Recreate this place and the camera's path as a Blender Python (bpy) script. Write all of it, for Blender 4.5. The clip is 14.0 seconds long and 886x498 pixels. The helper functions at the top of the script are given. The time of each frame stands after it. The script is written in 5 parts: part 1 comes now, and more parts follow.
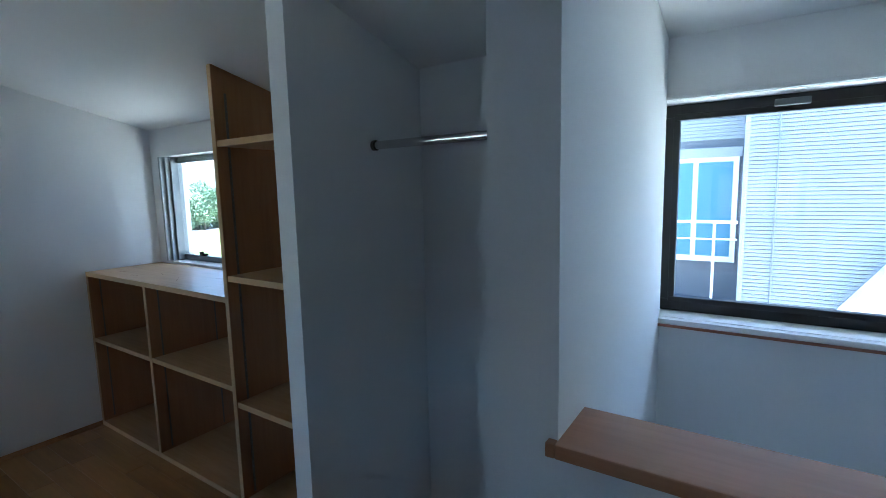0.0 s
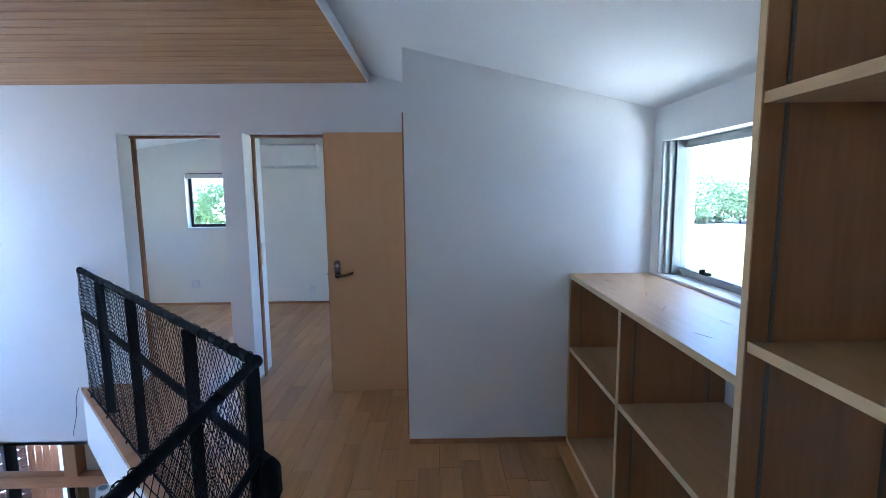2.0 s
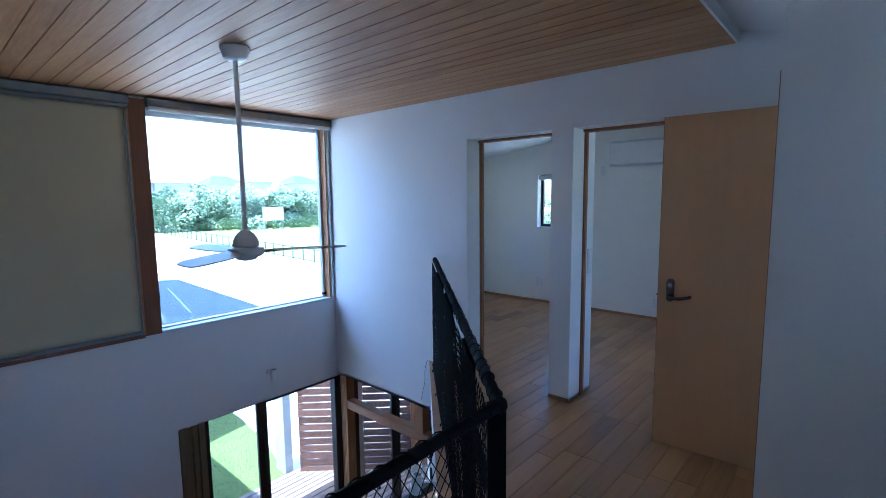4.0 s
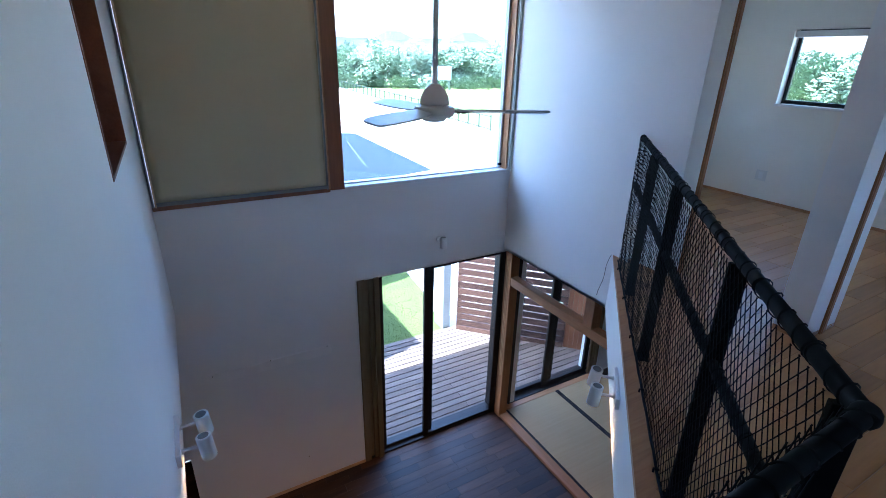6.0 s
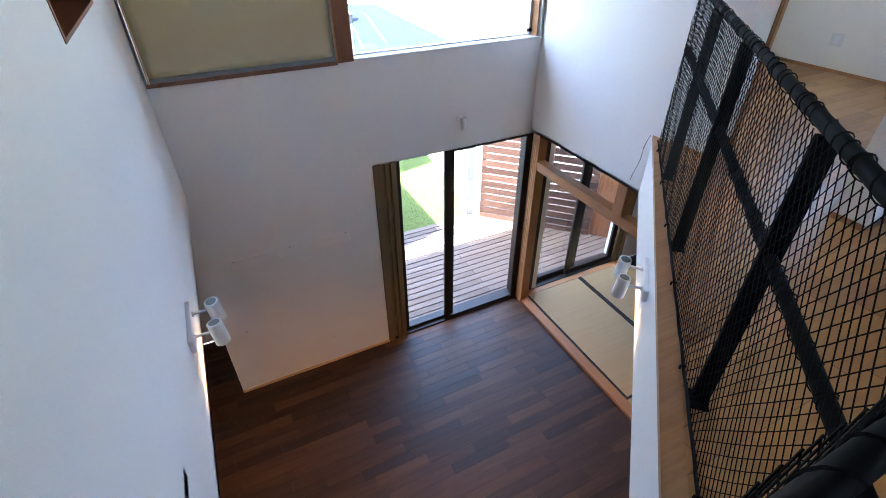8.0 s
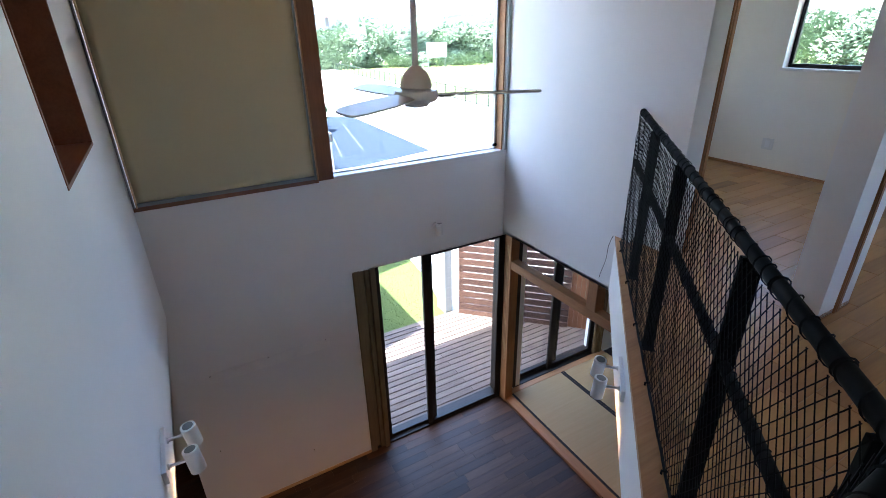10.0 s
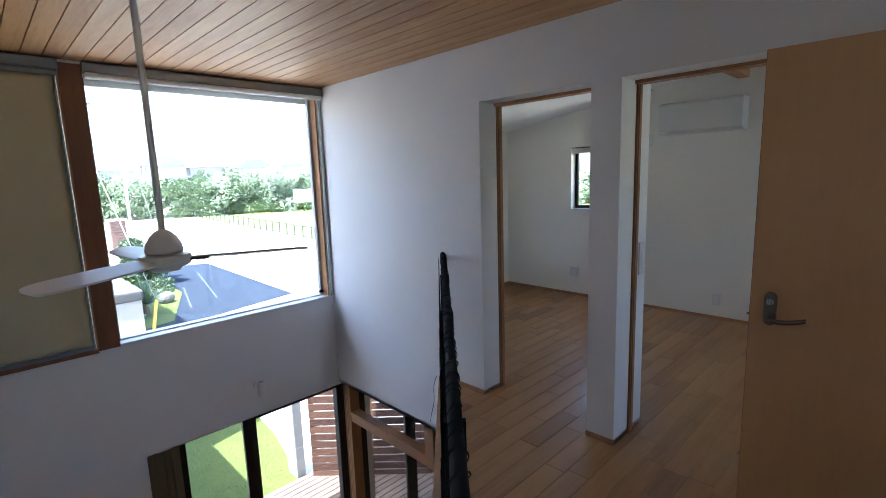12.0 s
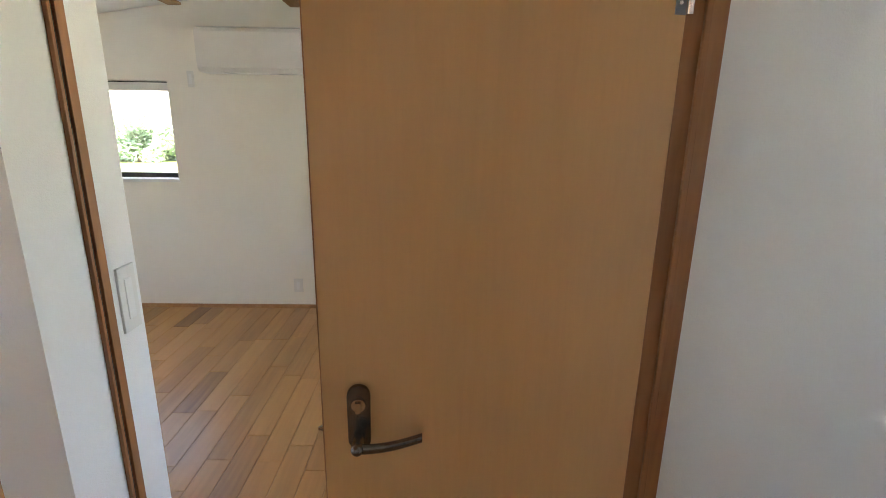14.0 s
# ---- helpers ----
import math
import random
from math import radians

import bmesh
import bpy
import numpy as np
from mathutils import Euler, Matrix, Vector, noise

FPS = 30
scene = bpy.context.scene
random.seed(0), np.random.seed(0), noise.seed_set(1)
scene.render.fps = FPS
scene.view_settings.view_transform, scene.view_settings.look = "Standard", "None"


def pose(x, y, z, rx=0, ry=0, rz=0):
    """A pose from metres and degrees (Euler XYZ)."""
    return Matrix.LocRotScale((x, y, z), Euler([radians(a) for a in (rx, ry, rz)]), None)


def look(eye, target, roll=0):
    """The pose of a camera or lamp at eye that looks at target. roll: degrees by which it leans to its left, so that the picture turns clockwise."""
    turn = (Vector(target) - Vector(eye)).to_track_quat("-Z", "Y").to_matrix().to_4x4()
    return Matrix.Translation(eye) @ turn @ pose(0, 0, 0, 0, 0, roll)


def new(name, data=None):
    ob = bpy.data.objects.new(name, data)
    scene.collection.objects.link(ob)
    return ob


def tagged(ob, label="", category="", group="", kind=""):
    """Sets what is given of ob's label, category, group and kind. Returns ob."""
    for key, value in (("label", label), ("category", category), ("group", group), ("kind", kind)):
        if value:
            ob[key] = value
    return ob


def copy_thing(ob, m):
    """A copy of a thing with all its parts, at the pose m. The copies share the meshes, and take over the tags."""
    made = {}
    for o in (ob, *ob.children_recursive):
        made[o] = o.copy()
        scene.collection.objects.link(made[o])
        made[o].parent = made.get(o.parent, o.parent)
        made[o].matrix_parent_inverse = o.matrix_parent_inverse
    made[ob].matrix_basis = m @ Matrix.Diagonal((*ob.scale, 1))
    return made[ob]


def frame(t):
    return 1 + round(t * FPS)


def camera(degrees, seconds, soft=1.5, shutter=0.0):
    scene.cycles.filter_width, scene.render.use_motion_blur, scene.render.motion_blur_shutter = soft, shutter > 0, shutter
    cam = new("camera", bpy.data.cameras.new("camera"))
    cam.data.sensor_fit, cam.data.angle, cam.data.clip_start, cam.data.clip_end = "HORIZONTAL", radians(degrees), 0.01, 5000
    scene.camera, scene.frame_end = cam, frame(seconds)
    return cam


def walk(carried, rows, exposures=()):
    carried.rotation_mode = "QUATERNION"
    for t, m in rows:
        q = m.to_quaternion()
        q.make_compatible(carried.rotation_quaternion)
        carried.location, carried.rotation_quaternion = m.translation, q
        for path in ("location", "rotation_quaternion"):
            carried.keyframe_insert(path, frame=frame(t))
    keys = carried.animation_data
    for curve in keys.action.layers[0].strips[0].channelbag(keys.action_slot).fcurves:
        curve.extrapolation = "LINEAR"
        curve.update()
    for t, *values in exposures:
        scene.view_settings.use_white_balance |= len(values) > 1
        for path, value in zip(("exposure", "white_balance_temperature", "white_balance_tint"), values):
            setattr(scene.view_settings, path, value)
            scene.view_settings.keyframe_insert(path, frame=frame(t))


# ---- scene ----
cam = camera(86.1, 14.0, 0.9)
# seconds, eye, target, roll
PATH = [
    (0, (0.112, -0.008, 1.559), (-0.986, 1.645, 1.31), -1.3),
    (0.3, (0.003, 0.137, 1.555), (-1.381, 1.562, 1.319), -0.9),
    (0.5, (-0.066, 0.217, 1.553), (-1.629, 1.44, 1.306), -0.9),
    (1, (-0.207, 0.35, 1.557), (-2.045, 1.09, 1.288), -0.5),
    (1.5, (-0.479, 0.396, 1.565), (-2.418, 0.814, 1.304), -0.0),
    (2, (-0.785, 0.468, 1.573), (-2.77, 0.495, 1.328), -0.6),
    (2.5, (-1.071, 0.532, 1.571), (-3.012, 0.099, 1.356), -1.2),
    (3, (-1.274, 0.489, 1.564), (-3.092, -0.318, 1.356), -1.0),
    (3.5, (-1.337, 0.553, 1.571), (-2.977, -0.572, 1.363), -1.6),
    (3.7, (-1.35, 0.572, 1.568), (-2.922, -0.647, 1.368), -1.4),
    (5.8, (-1.474, 0.058, 1.535), (-2.472, -1.553, 0.896), 1.32),
    (6, (-1.51, 0.016, 1.505), (-2.424, -1.595, 0.751), 1.38),
    (6.5, (-1.663, -0.094, 1.433), (-2.389, -1.648, 0.407), 0.79),
    (7, (-1.654, -0.129, 1.394), (-2.345, -1.623, 0.263), 0.82),
    (7.2, (-1.653, -0.131, 1.386), (-2.34, -1.603, 0.219), 0.8),
    (9.3, (-1.655, -0.135, 1.412), (-2.434, -1.585, 0.277), -1.02),
    (9.5, (-1.665, -0.115, 1.432), (-2.465, -1.611, 0.374), -1.21),
    (10, (-1.645, -0.085, 1.515), (-2.529, -1.675, 0.682), -1.25),
    (10.5, (-1.641, -0.051, 1.578), (-2.583, -1.711, 0.978), -1.38),
    (11, (-1.655, -0.037, 1.577), (-2.643, -1.704, 1.089), -1.21),
    (11.5, (-1.807, 0.031, 1.558), (-2.956, -1.558, 1.172), -0.94),
    (12, (-2.107, 0.114, 1.569), (-3.492, -1.295, 1.259), -1.9),
    (12.5, (-2.485, 0.121, 1.547), (-4.054, -1.08, 1.236), -1.4),
    (13, (-2.881, 0.023, 1.57), (-4.594, -0.959, 1.251), -0.7),
    (13.5, (-3.29, -0.048, 1.587), (-5.159, -0.631, 1.179), 0.3),
    (14, (-3.552, -0.147, 1.535), (-5.488, -0.109, 1.036), 0.87),
]
# the clip's own exposure: dim at the start, brighter towards the window and the end
# seconds, stops, kelvin, tint
EXPOSURES = [(0, 3.27, 4910, 4), (0.5, 4.17, 5530, 9), (1, 4.53, 5530, 10), (1.5, 4.45, 5390, 10), (2, 4.25, 4770, 10), (2.5, 3.75, 4540, 9), (3, 3.3, 4390, 9), (3.5, 3.3, 4390, 9), (6, 3.5, 4720, 9), (6.5, 3.8, 4770, 9),
             (7.2, 4.38, 5430, 10), (9.5, 4.3, 5910, 11), (10, 3.7, 5670, 11), (10.5, 3.15, 5430, 10), (11, 3.15, 5580, 10), (11.5, 3.27, 5810, 11), (12, 3.25, 5760, 12), (12.5, 3.45, 5760, 12), (13, 4.0, 6430, 12), (13.5, 4.4, 7090, 12), (14, 4.53, 7090, 12)]
walk(cam, [(t, look(eye, target, roll)) for t, eye, target, roll in PATH], EXPOSURES)

# ---- daylight: high sun from the side, bright sky in the large window under a deep eave ----
SUN_ELEV, SUN_AZ = 69.2, 76.5            # degrees; azimuth from +y towards +x
world = bpy.data.worlds.new("sky")
scene.world = world
world.use_nodes = True
wn = world.node_tree.nodes
sky = wn.new("ShaderNodeTexSky")
sky.sky_type, sky.sun_disc = "NISHITA", False
sky.sun_elevation, sky.sun_rotation = radians(SUN_ELEV), radians(SUN_AZ)
sky.dust_density, sky.air_density = 2.5, 1.0
wn["Background"].inputs["Strength"].default_value = 0.15
world.node_tree.links.new(sky.outputs[0], wn["Background"].inputs["Color"])
sun = new("sun", bpy.data.lights.new("sun", "SUN"))
sun.data.energy, sun.data.angle, sun.data.color = 3.6, radians(0.53), (1.0, 0.95, 0.88)
_e, _a = radians(SUN_ELEV), radians(SUN_AZ)
sun.matrix_world = look((0, 0, 30), (-math.cos(_e) * math.sin(_a) * 10, -math.cos(_e) * math.cos(_a) * 10, 30 - math.sin(_e) * 10))


# ---- materials ----
def material(name, rough=0.5, metal=0.0):
    m = bpy.data.materials.new(name)
    m.use_nodes = True
    b = m.node_tree.nodes["Principled BSDF"]
    b.inputs["Roughness"].default_value, b.inputs["Metallic"].default_value = rough, metal
    return m, m.node_tree.nodes, m.node_tree.links, b


def ramp(nodes, stops):
    r = nodes.new("ShaderNodeValToRGB")
    e = r.color_ramp.elements
    while len(e) < len(stops):
        e.new(0.5)
    for k, (p, c) in zip(e, stops):
        k.position, k.color = p, (*c, 1)
    return r


def noisy(name, a, b, scale=8.0, rough=0.6, bump=0.0, fine=120.0, metal=0.0, stretch=(1, 1, 1), spread=0.35):
    """Two-scale mottled surface between colours a and b, with a fine relief."""
    m, n, l, p = material(name, rough, metal)
    tc, mp = n.new("ShaderNodeTexCoord"), n.new("ShaderNodeMapping")
    mp.inputs["Scale"].default_value = stretch
    l.new(tc.outputs["Object"], mp.inputs["Vector"])
    t1, t2 = n.new("ShaderNodeTexNoise"), n.new("ShaderNodeTexNoise")
    t1.inputs["Scale"].default_value, t1.inputs["Detail"].default_value = scale, 6
    t2.inputs["Scale"].default_value, t2.inputs["Detail"].default_value = fine, 4
    for t in (t1, t2):
        l.new(mp.outputs[0], t.inputs["Vector"])
    mix = n.new("ShaderNodeMath")
    mix.operation = "MULTIPLY_ADD"
    mix.inputs[1].default_value = 0.35
    l.new(t2.outputs[0], mix.inputs[0])
    sc = n.new("ShaderNodeMath")
    sc.operation = "MULTIPLY"
    sc.inputs[1].default_value = 0.65
    l.new(t1.outputs[0], sc.inputs[0])
    l.new(sc.outputs[0], mix.inputs[2])
    r = ramp(n, [(0.5 - spread, a), (0.5 + spread, b)])
    l.new(mix.outputs[0], r.inputs[0])
    l.new(r.outputs[0], p.inputs["Base Color"])
    if bump:
        bp = n.new("ShaderNodeBump")
        bp.inputs["Strength"].default_value, bp.inputs["Distance"].default_value = bump, 0.004
        l.new(t2.outputs[0], bp.inputs["Height"])
        l.new(bp.outputs[0], p.inputs["Normal"])
    return m


def wood(name, dark, mid, light, along="x", rough=0.45, grain=1.0, per_object=0.0, coat=0.0, bump=0.15, per_island=0.0, grainy=1.0, odd=0.0):
    """Wood with grain along an axis of the object; per_object shifts each board's tone, odd darkens some boards."""
    m, n, l, p = material(name, rough)
    tc, mp = n.new("ShaderNodeTexCoord"), n.new("ShaderNodeMapping")
    s = {"x": (0.7, 9, 9), "y": (9, 0.7, 9), "z": (9, 9, 0.7)}[along]
    mp.inputs["Scale"].default_value = [k * grain for k in s]
    l.new(tc.outputs["Object"], mp.inputs["Vector"])
    src = n.new("ShaderNodeObjectInfo") if not per_island else n.new("ShaderNodeNewGeometry")
    rnd = src.outputs["Random"] if not per_island else src.outputs["Random Per Island"]
    off = n.new("ShaderNodeVectorMath")
    off.operation = "SCALE"
    cmb = n.new("ShaderNodeCombineXYZ")
    for i in range(3):
        l.new(rnd, cmb.inputs[i])
    l.new(cmb.outputs[0], off.inputs[0])
    off.inputs["Scale"].default_value = 37.0
    add = n.new("ShaderNodeVectorMath")
    l.new(mp.outputs[0], add.inputs[0])
    l.new(off.outputs[0], add.inputs[1])
    t1, t2, t3 = (n.new("ShaderNodeTexNoise") for _ in range(3))
    for t, sc, de, di in ((t1, 1.6, 5, 0.8), (t2, 9.0, 6, 0.2), (t3, 0.5, 2, 0.0)):
        t.inputs["Scale"].default_value, t.inputs["Detail"].default_value, t.inputs["Distortion"].default_value = sc, de, di
        l.new(add.outputs[0], t.inputs["Vector"])
    a1 = n.new("ShaderNodeMath")
    a1.operation = "MULTIPLY_ADD"
    a1.inputs[1].default_value = 0.45
    l.new(t2.outputs[0], a1.inputs[0])
    half = n.new("ShaderNodeMath")
    half.operation = "MULTIPLY"
    half.inputs[1].default_value = 0.55
    l.new(t1.outputs[0], half.inputs[0])
    l.new(half.outputs[0], a1.inputs[2])
    flat = n.new("ShaderNodeMapRange")
    flat.inputs["To Min"].default_value, flat.inputs["To Max"].default_value = 0.5 - 0.5 * grainy, 0.5 + 0.5 * grainy
    l.new(a1.outputs[0], flat.inputs[0])
    val = flat.outputs[0]
    if odd:
        steps = []
        for kind, v in (("MULTIPLY", 7.13), ("FRACT", 0), ("LESS_THAN", 0.1), ("MULTIPLY", -odd)):
            q = n.new("ShaderNodeMath")
            q.operation = kind
            q.inputs[1].default_value = v
            l.new(steps[-1].outputs[0] if steps else rnd, q.inputs[0])
            steps.append(q)
        q = n.new("ShaderNodeMath")
        l.new(val, q.inputs[0])
        l.new(steps[-1].outputs[0], q.inputs[1])
        val = q.outputs[0]
    k = per_object or per_island
    if k:
        a2 = n.new("ShaderNodeMath")
        a2.operation = "MULTIPLY_ADD"
        a2.inputs[1].default_value = k
        l.new(rnd, a2.inputs[0])
        l.new(val, a2.inputs[2])
        a3 = n.new("ShaderNodeMath")
        a3.operation = "SUBTRACT"
        a3.inputs[1].default_value = k / 2
        l.new(a2.outputs[0], a3.inputs[0])
        val = a3.outputs[0]
    r = ramp(n, [(0.22, dark), (0.5, mid), (0.8, light)])
    l.new(val, r.inputs[0])
    l.new(r.outputs[0], p.inputs["Base Color"])
    rr = n.new("ShaderNodeMapRange")
    rr.inputs["To Min"].default_value, rr.inputs["To Max"].default_value = rough - 0.08, rough + 0.12
    l.new(t3.outputs[0], rr.inputs[0])
    l.new(rr.outputs[0], p.inputs["Roughness"])
    bp = n.new("ShaderNodeBump")
    bp.inputs["Strength"].default_value, bp.inputs["Distance"].default_value = bump, 0.002
    l.new(t2.outputs[0], bp.inputs["Height"])
    l.new(bp.outputs[0], p.inputs["Normal"])
    p.inputs["Coat Weight"].default_value = coat
    return m


def plain(name, c, rough=0.4, metal=0.0, vary=0.12):
    a = tuple(max(0, k * (1 - vary)) for k in c)
    b = tuple(min(1, k * (1 + vary)) for k in c)
    return noisy(name, a, b, 14.0, rough, 0.05, 180.0, metal)


def glass_material(name="window_glass"):
    m, n, l, p = material(name)
    n.remove(p)
    tr, gl, mx, fr = (n.new(k) for k in ("ShaderNodeBsdfTransparent", "ShaderNodeBsdfGlossy", "ShaderNodeMixShader", "ShaderNodeLayerWeight"))
    tr.inputs[0].default_value = (0.97, 0.985, 0.98, 1)
    gl.inputs["Roughness"].default_value = 0.02
    fr.inputs["Blend"].default_value = 0.5
    pw, sc = n.new("ShaderNodeMath"), n.new("ShaderNodeMath")
    pw.operation, sc.operation = "POWER", "MULTIPLY_ADD"
    pw.inputs[1].default_value = 4.0
    sc.inputs[1].default_value, sc.inputs[2].default_value = 0.45, 0.025
    l.new(fr.outputs["Facing"], pw.inputs[0])
    l.new(pw.outputs[0], sc.inputs[0])
    l.new(sc.outputs[0], mx.inputs[0])
    l.new(tr.outputs[0], mx.inputs[1])
    l.new(gl.outputs[0], mx.inputs[2])
    l.new(mx.outputs[0], n["Material Output"].inputs[0])
    return m


def glow(name, c, strength):
    m, n, l, p = material(name)
    p.inputs["Emission Color"].default_value, p.inputs["Emission Strength"].default_value = (*c, 1), strength
    p.inputs["Base Color"].default_value = (*c, 1)
    return m


M_WALL = noisy("wall_plaster", (0.80, 0.795, 0.785), (0.86, 0.855, 0.845), 2.2, 0.75, 0.22, 260.0)
M_CEIL = noisy("ceiling_paper", (0.80, 0.795, 0.785), (0.86, 0.855, 0.845), 2.0, 0.8, 0.15, 240.0)
M_OAK = wood("oak_floor", (0.18, 0.073, 0.023), (0.40, 0.200, 0.068), (0.54, 0.300, 0.112), "x", 0.36, 0.6, 0.14, 0.05, 0.08, grainy=0.5, odd=0.16)
M_OAKTRIM = wood("oak_trim", (0.26, 0.12, 0.045), (0.40, 0.20, 0.08), (0.50, 0.28, 0.13), "x", 0.45)
M_JAMB = wood("jamb_wood", (0.22, 0.085, 0.03), (0.33, 0.14, 0.05), (0.42, 0.195, 0.075), "z", 0.45)
M_WALNUT = wood("walnut_floor", (0.016, 0.006, 0.003), (0.040, 0.016, 0.007), (0.080, 0.035, 0.016), "x", 0.5, 0.8, 0.5, 0.0)
M_CEILWOOD = wood("ceiling_boards", (0.38, 0.175, 0.063), (0.53, 0.285, 0.118), (0.63, 0.375, 0.17), "y", 0.5, 1.0, 0, 0, 0.1, per_island=0.22)
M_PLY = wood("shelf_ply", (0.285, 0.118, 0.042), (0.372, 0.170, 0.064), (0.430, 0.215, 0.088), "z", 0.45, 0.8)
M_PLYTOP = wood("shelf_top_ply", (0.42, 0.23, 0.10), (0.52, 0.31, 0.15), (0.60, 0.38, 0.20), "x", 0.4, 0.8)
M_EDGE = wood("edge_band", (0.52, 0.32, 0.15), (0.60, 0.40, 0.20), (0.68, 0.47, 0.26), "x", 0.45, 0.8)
M_DOOR = wood("door_veneer", (0.60, 0.335, 0.148), (0.63, 0.357, 0.160), (0.66, 0.378, 0.172), "z", 0.42, 1.6, 0, 0.1, 0.08)
M_POST = wood("cedar_post", (0.22, 0.09, 0.032), (0.33, 0.15, 0.057), (0.42, 0.21, 0.09), "z", 0.5)
M_BEAM = wood("fir_beam", (0.22, 0.09, 0.032), (0.33, 0.15, 0.057), (0.42, 0.21, 0.09), "y", 0.5)
M_DARKWOOD = wood("brown_window_frame", (0.12, 0.045, 0.018), (0.19, 0.075, 0.03), (0.25, 0.11, 0.05), "z", 0.45)
M_NICHE = wood("niche_lining", (0.14, 0.05, 0.022), (0.22, 0.085, 0.038), (0.28, 0.12, 0.06), "y", 0.45)
M_REDTRIM = wood("sill_edge", (0.20, 0.07, 0.035), (0.28, 0.10, 0.05), (0.34, 0.14, 0.07), "x", 0.45)
M_CAP = wood("cap_board", (0.36, 0.16, 0.075), (0.44, 0.21, 0.105), (0.50, 0.26, 0.14), "x", 0.33, 0.9, 0, 0.2)
M_SHUTTER = wood("shutter_stack", (0.13, 0.09, 0.045), (0.19, 0.135, 0.07), (0.24, 0.17, 0.09), "z", 0.55)
M_ALU = plain("dark_aluminium", (0.035, 0.032, 0.03), 0.38, 0.6)
M_ALUGREY = plain("grey_aluminium", (0.22, 0.23, 0.23), 0.4, 0.6)
M_BLACK = plain("black_steel", (0.008, 0.008, 0.009), 0.72, 0.0)
M_NET = plain("black_cord", (0.014, 0.014, 0.015), 0.75)
M_STEEL = plain("brushed_steel", (0.21, 0.18, 0.155), 0.27, 1.0)
M_CHROME = plain("chrome", (0.62, 0.60, 0.58), 0.16, 1.0, 0.04)
M_ZINC = plain("zinc_strip", (0.32, 0.33, 0.34), 0.38, 0.9)
M_WHITE = plain("white_enamel", (0.78, 0.78, 0.77), 0.35, 0.0, 0.03)
M_PLASTIC = plain("white_plastic", (0.74, 0.73, 0.70), 0.4, 0.0, 0.03)
M_BLIND = noisy("blind_fabric", (0.52, 0.46, 0.29), (0.58, 0.52, 0.34), 3.0, 0.85, 0.2, 500.0)
M_TATAMI = noisy("tatami_straw", (0.36, 0.25, 0.12), (0.45, 0.325, 0.165), 6.0, 0.7, 0.4, 160.0, stretch=(0.25, 6, 1))
M_TATAMIEDGE = plain("tatami_border", (0.012, 0.011, 0.013), 0.8)
M_DECK = wood("deck_board", (0.075, 0.052, 0.042), (0.125, 0.092, 0.077), (0.17, 0.13, 0.112), "x", 0.65, 1.0, 0.3, 0, 0.4)
M_FENCE = wood("fence_slat", (0.035, 0.016, 0.011), (0.07, 0.034, 0.023), (0.12, 0.062, 0.042), "x", 0.6, 1.0, 0.35, 0, 0.4)
M_GLASS = glass_material()
M_DARK = plain("dark_void", (0.02, 0.018, 0.016), 0.8)
M_EXT = noisy("outer_render", (0.62, 0.61, 0.58), (0.70, 0.69, 0.66), 2.0, 0.8, 0.2, 90.0)
M_ROOF = noisy("roof_metal", (0.10, 0.105, 0.11), (0.15, 0.155, 0.16), 3.0, 0.5)
M_LAWN = noisy("lawn_turf", (0.046, 0.070, 0.010), (0.082, 0.112, 0.018), 7.0, 0.9, 0.8, 90.0)
M_CONCRETE = noisy("concrete", (0.44, 0.43, 0.41), (0.58, 0.57, 0.54), 1.2, 0.85, 0.3, 40.0)
M_ASPHALT = noisy("asphalt", (0.018, 0.026, 0.040), (0.028, 0.038, 0.055), 2.0, 0.95, 0.5, 60.0)
M_FIELD = noisy("field_ground", (0.42, 0.40, 0.33), (0.56, 0.54, 0.46), 0.12, 0.95, 0.4, 6.0)
M_GRASS = noisy("meadow_grass", (0.095, 0.135, 0.024), (0.17, 0.20, 0.055), 0.25, 0.95, 0.5, 9.0)
M_LEAF = noisy("leaves", (0.075, 0.125, 0.065), (0.19, 0.255, 0.15), 0.9, 0.6, 0.0, 5.0)
M_LEAF2 = noisy("leaves_light", (0.10, 0.155, 0.085), (0.21, 0.28, 0.165), 0.9, 0.6, 0.0, 5.0)
M_BARK = noisy("bark", (0.08, 0.055, 0.04), (0.16, 0.12, 0.09), 6.0, 0.9, 0.5)
M_SIDING = noisy("white_siding", (0.235, 0.25, 0.26), (0.29, 0.305, 0.315), 1.2, 0.6, 0.1, 60.0)
M_CURTAIN = noisy("blue_curtain", (0.07, 0.17, 0.24), (0.10, 0.22, 0.30), 5.0, 0.6, 0.1, 60.0)
M_LAMPIN = glow("lamp_glow", (1.0, 0.62, 0.30), 9.0)


# ---- small builders ----
def add_box(bm, x0, x1, y0, y1, z0, z1):
    vs = [bm.verts.new(p) for p in ((x0, y0, z0), (x1, y0, z0), (x1, y1, z0), (x0, y1, z0), (x0, y0, z1), (x1, y0, z1), (x1, y1, z1), (x0, y1, z1))]
    for f in ((0, 3, 2, 1), (4, 5, 6, 7), (0, 1, 5, 4), (1, 2, 6, 5), (2, 3, 7, 6), (3, 0, 4, 7)):
        bm.faces.new([vs[i] for i in f])


def boxes(*bs, bevel=0.0):
    bm = bmesh.new()
    for b in bs:
        add_box(bm, *b)
    if bevel:
        bmesh.ops.bevel(bm, geom=bm.edges[:], offset=bevel, segments=2, profile=0.6, affect="EDGES")
    return bm


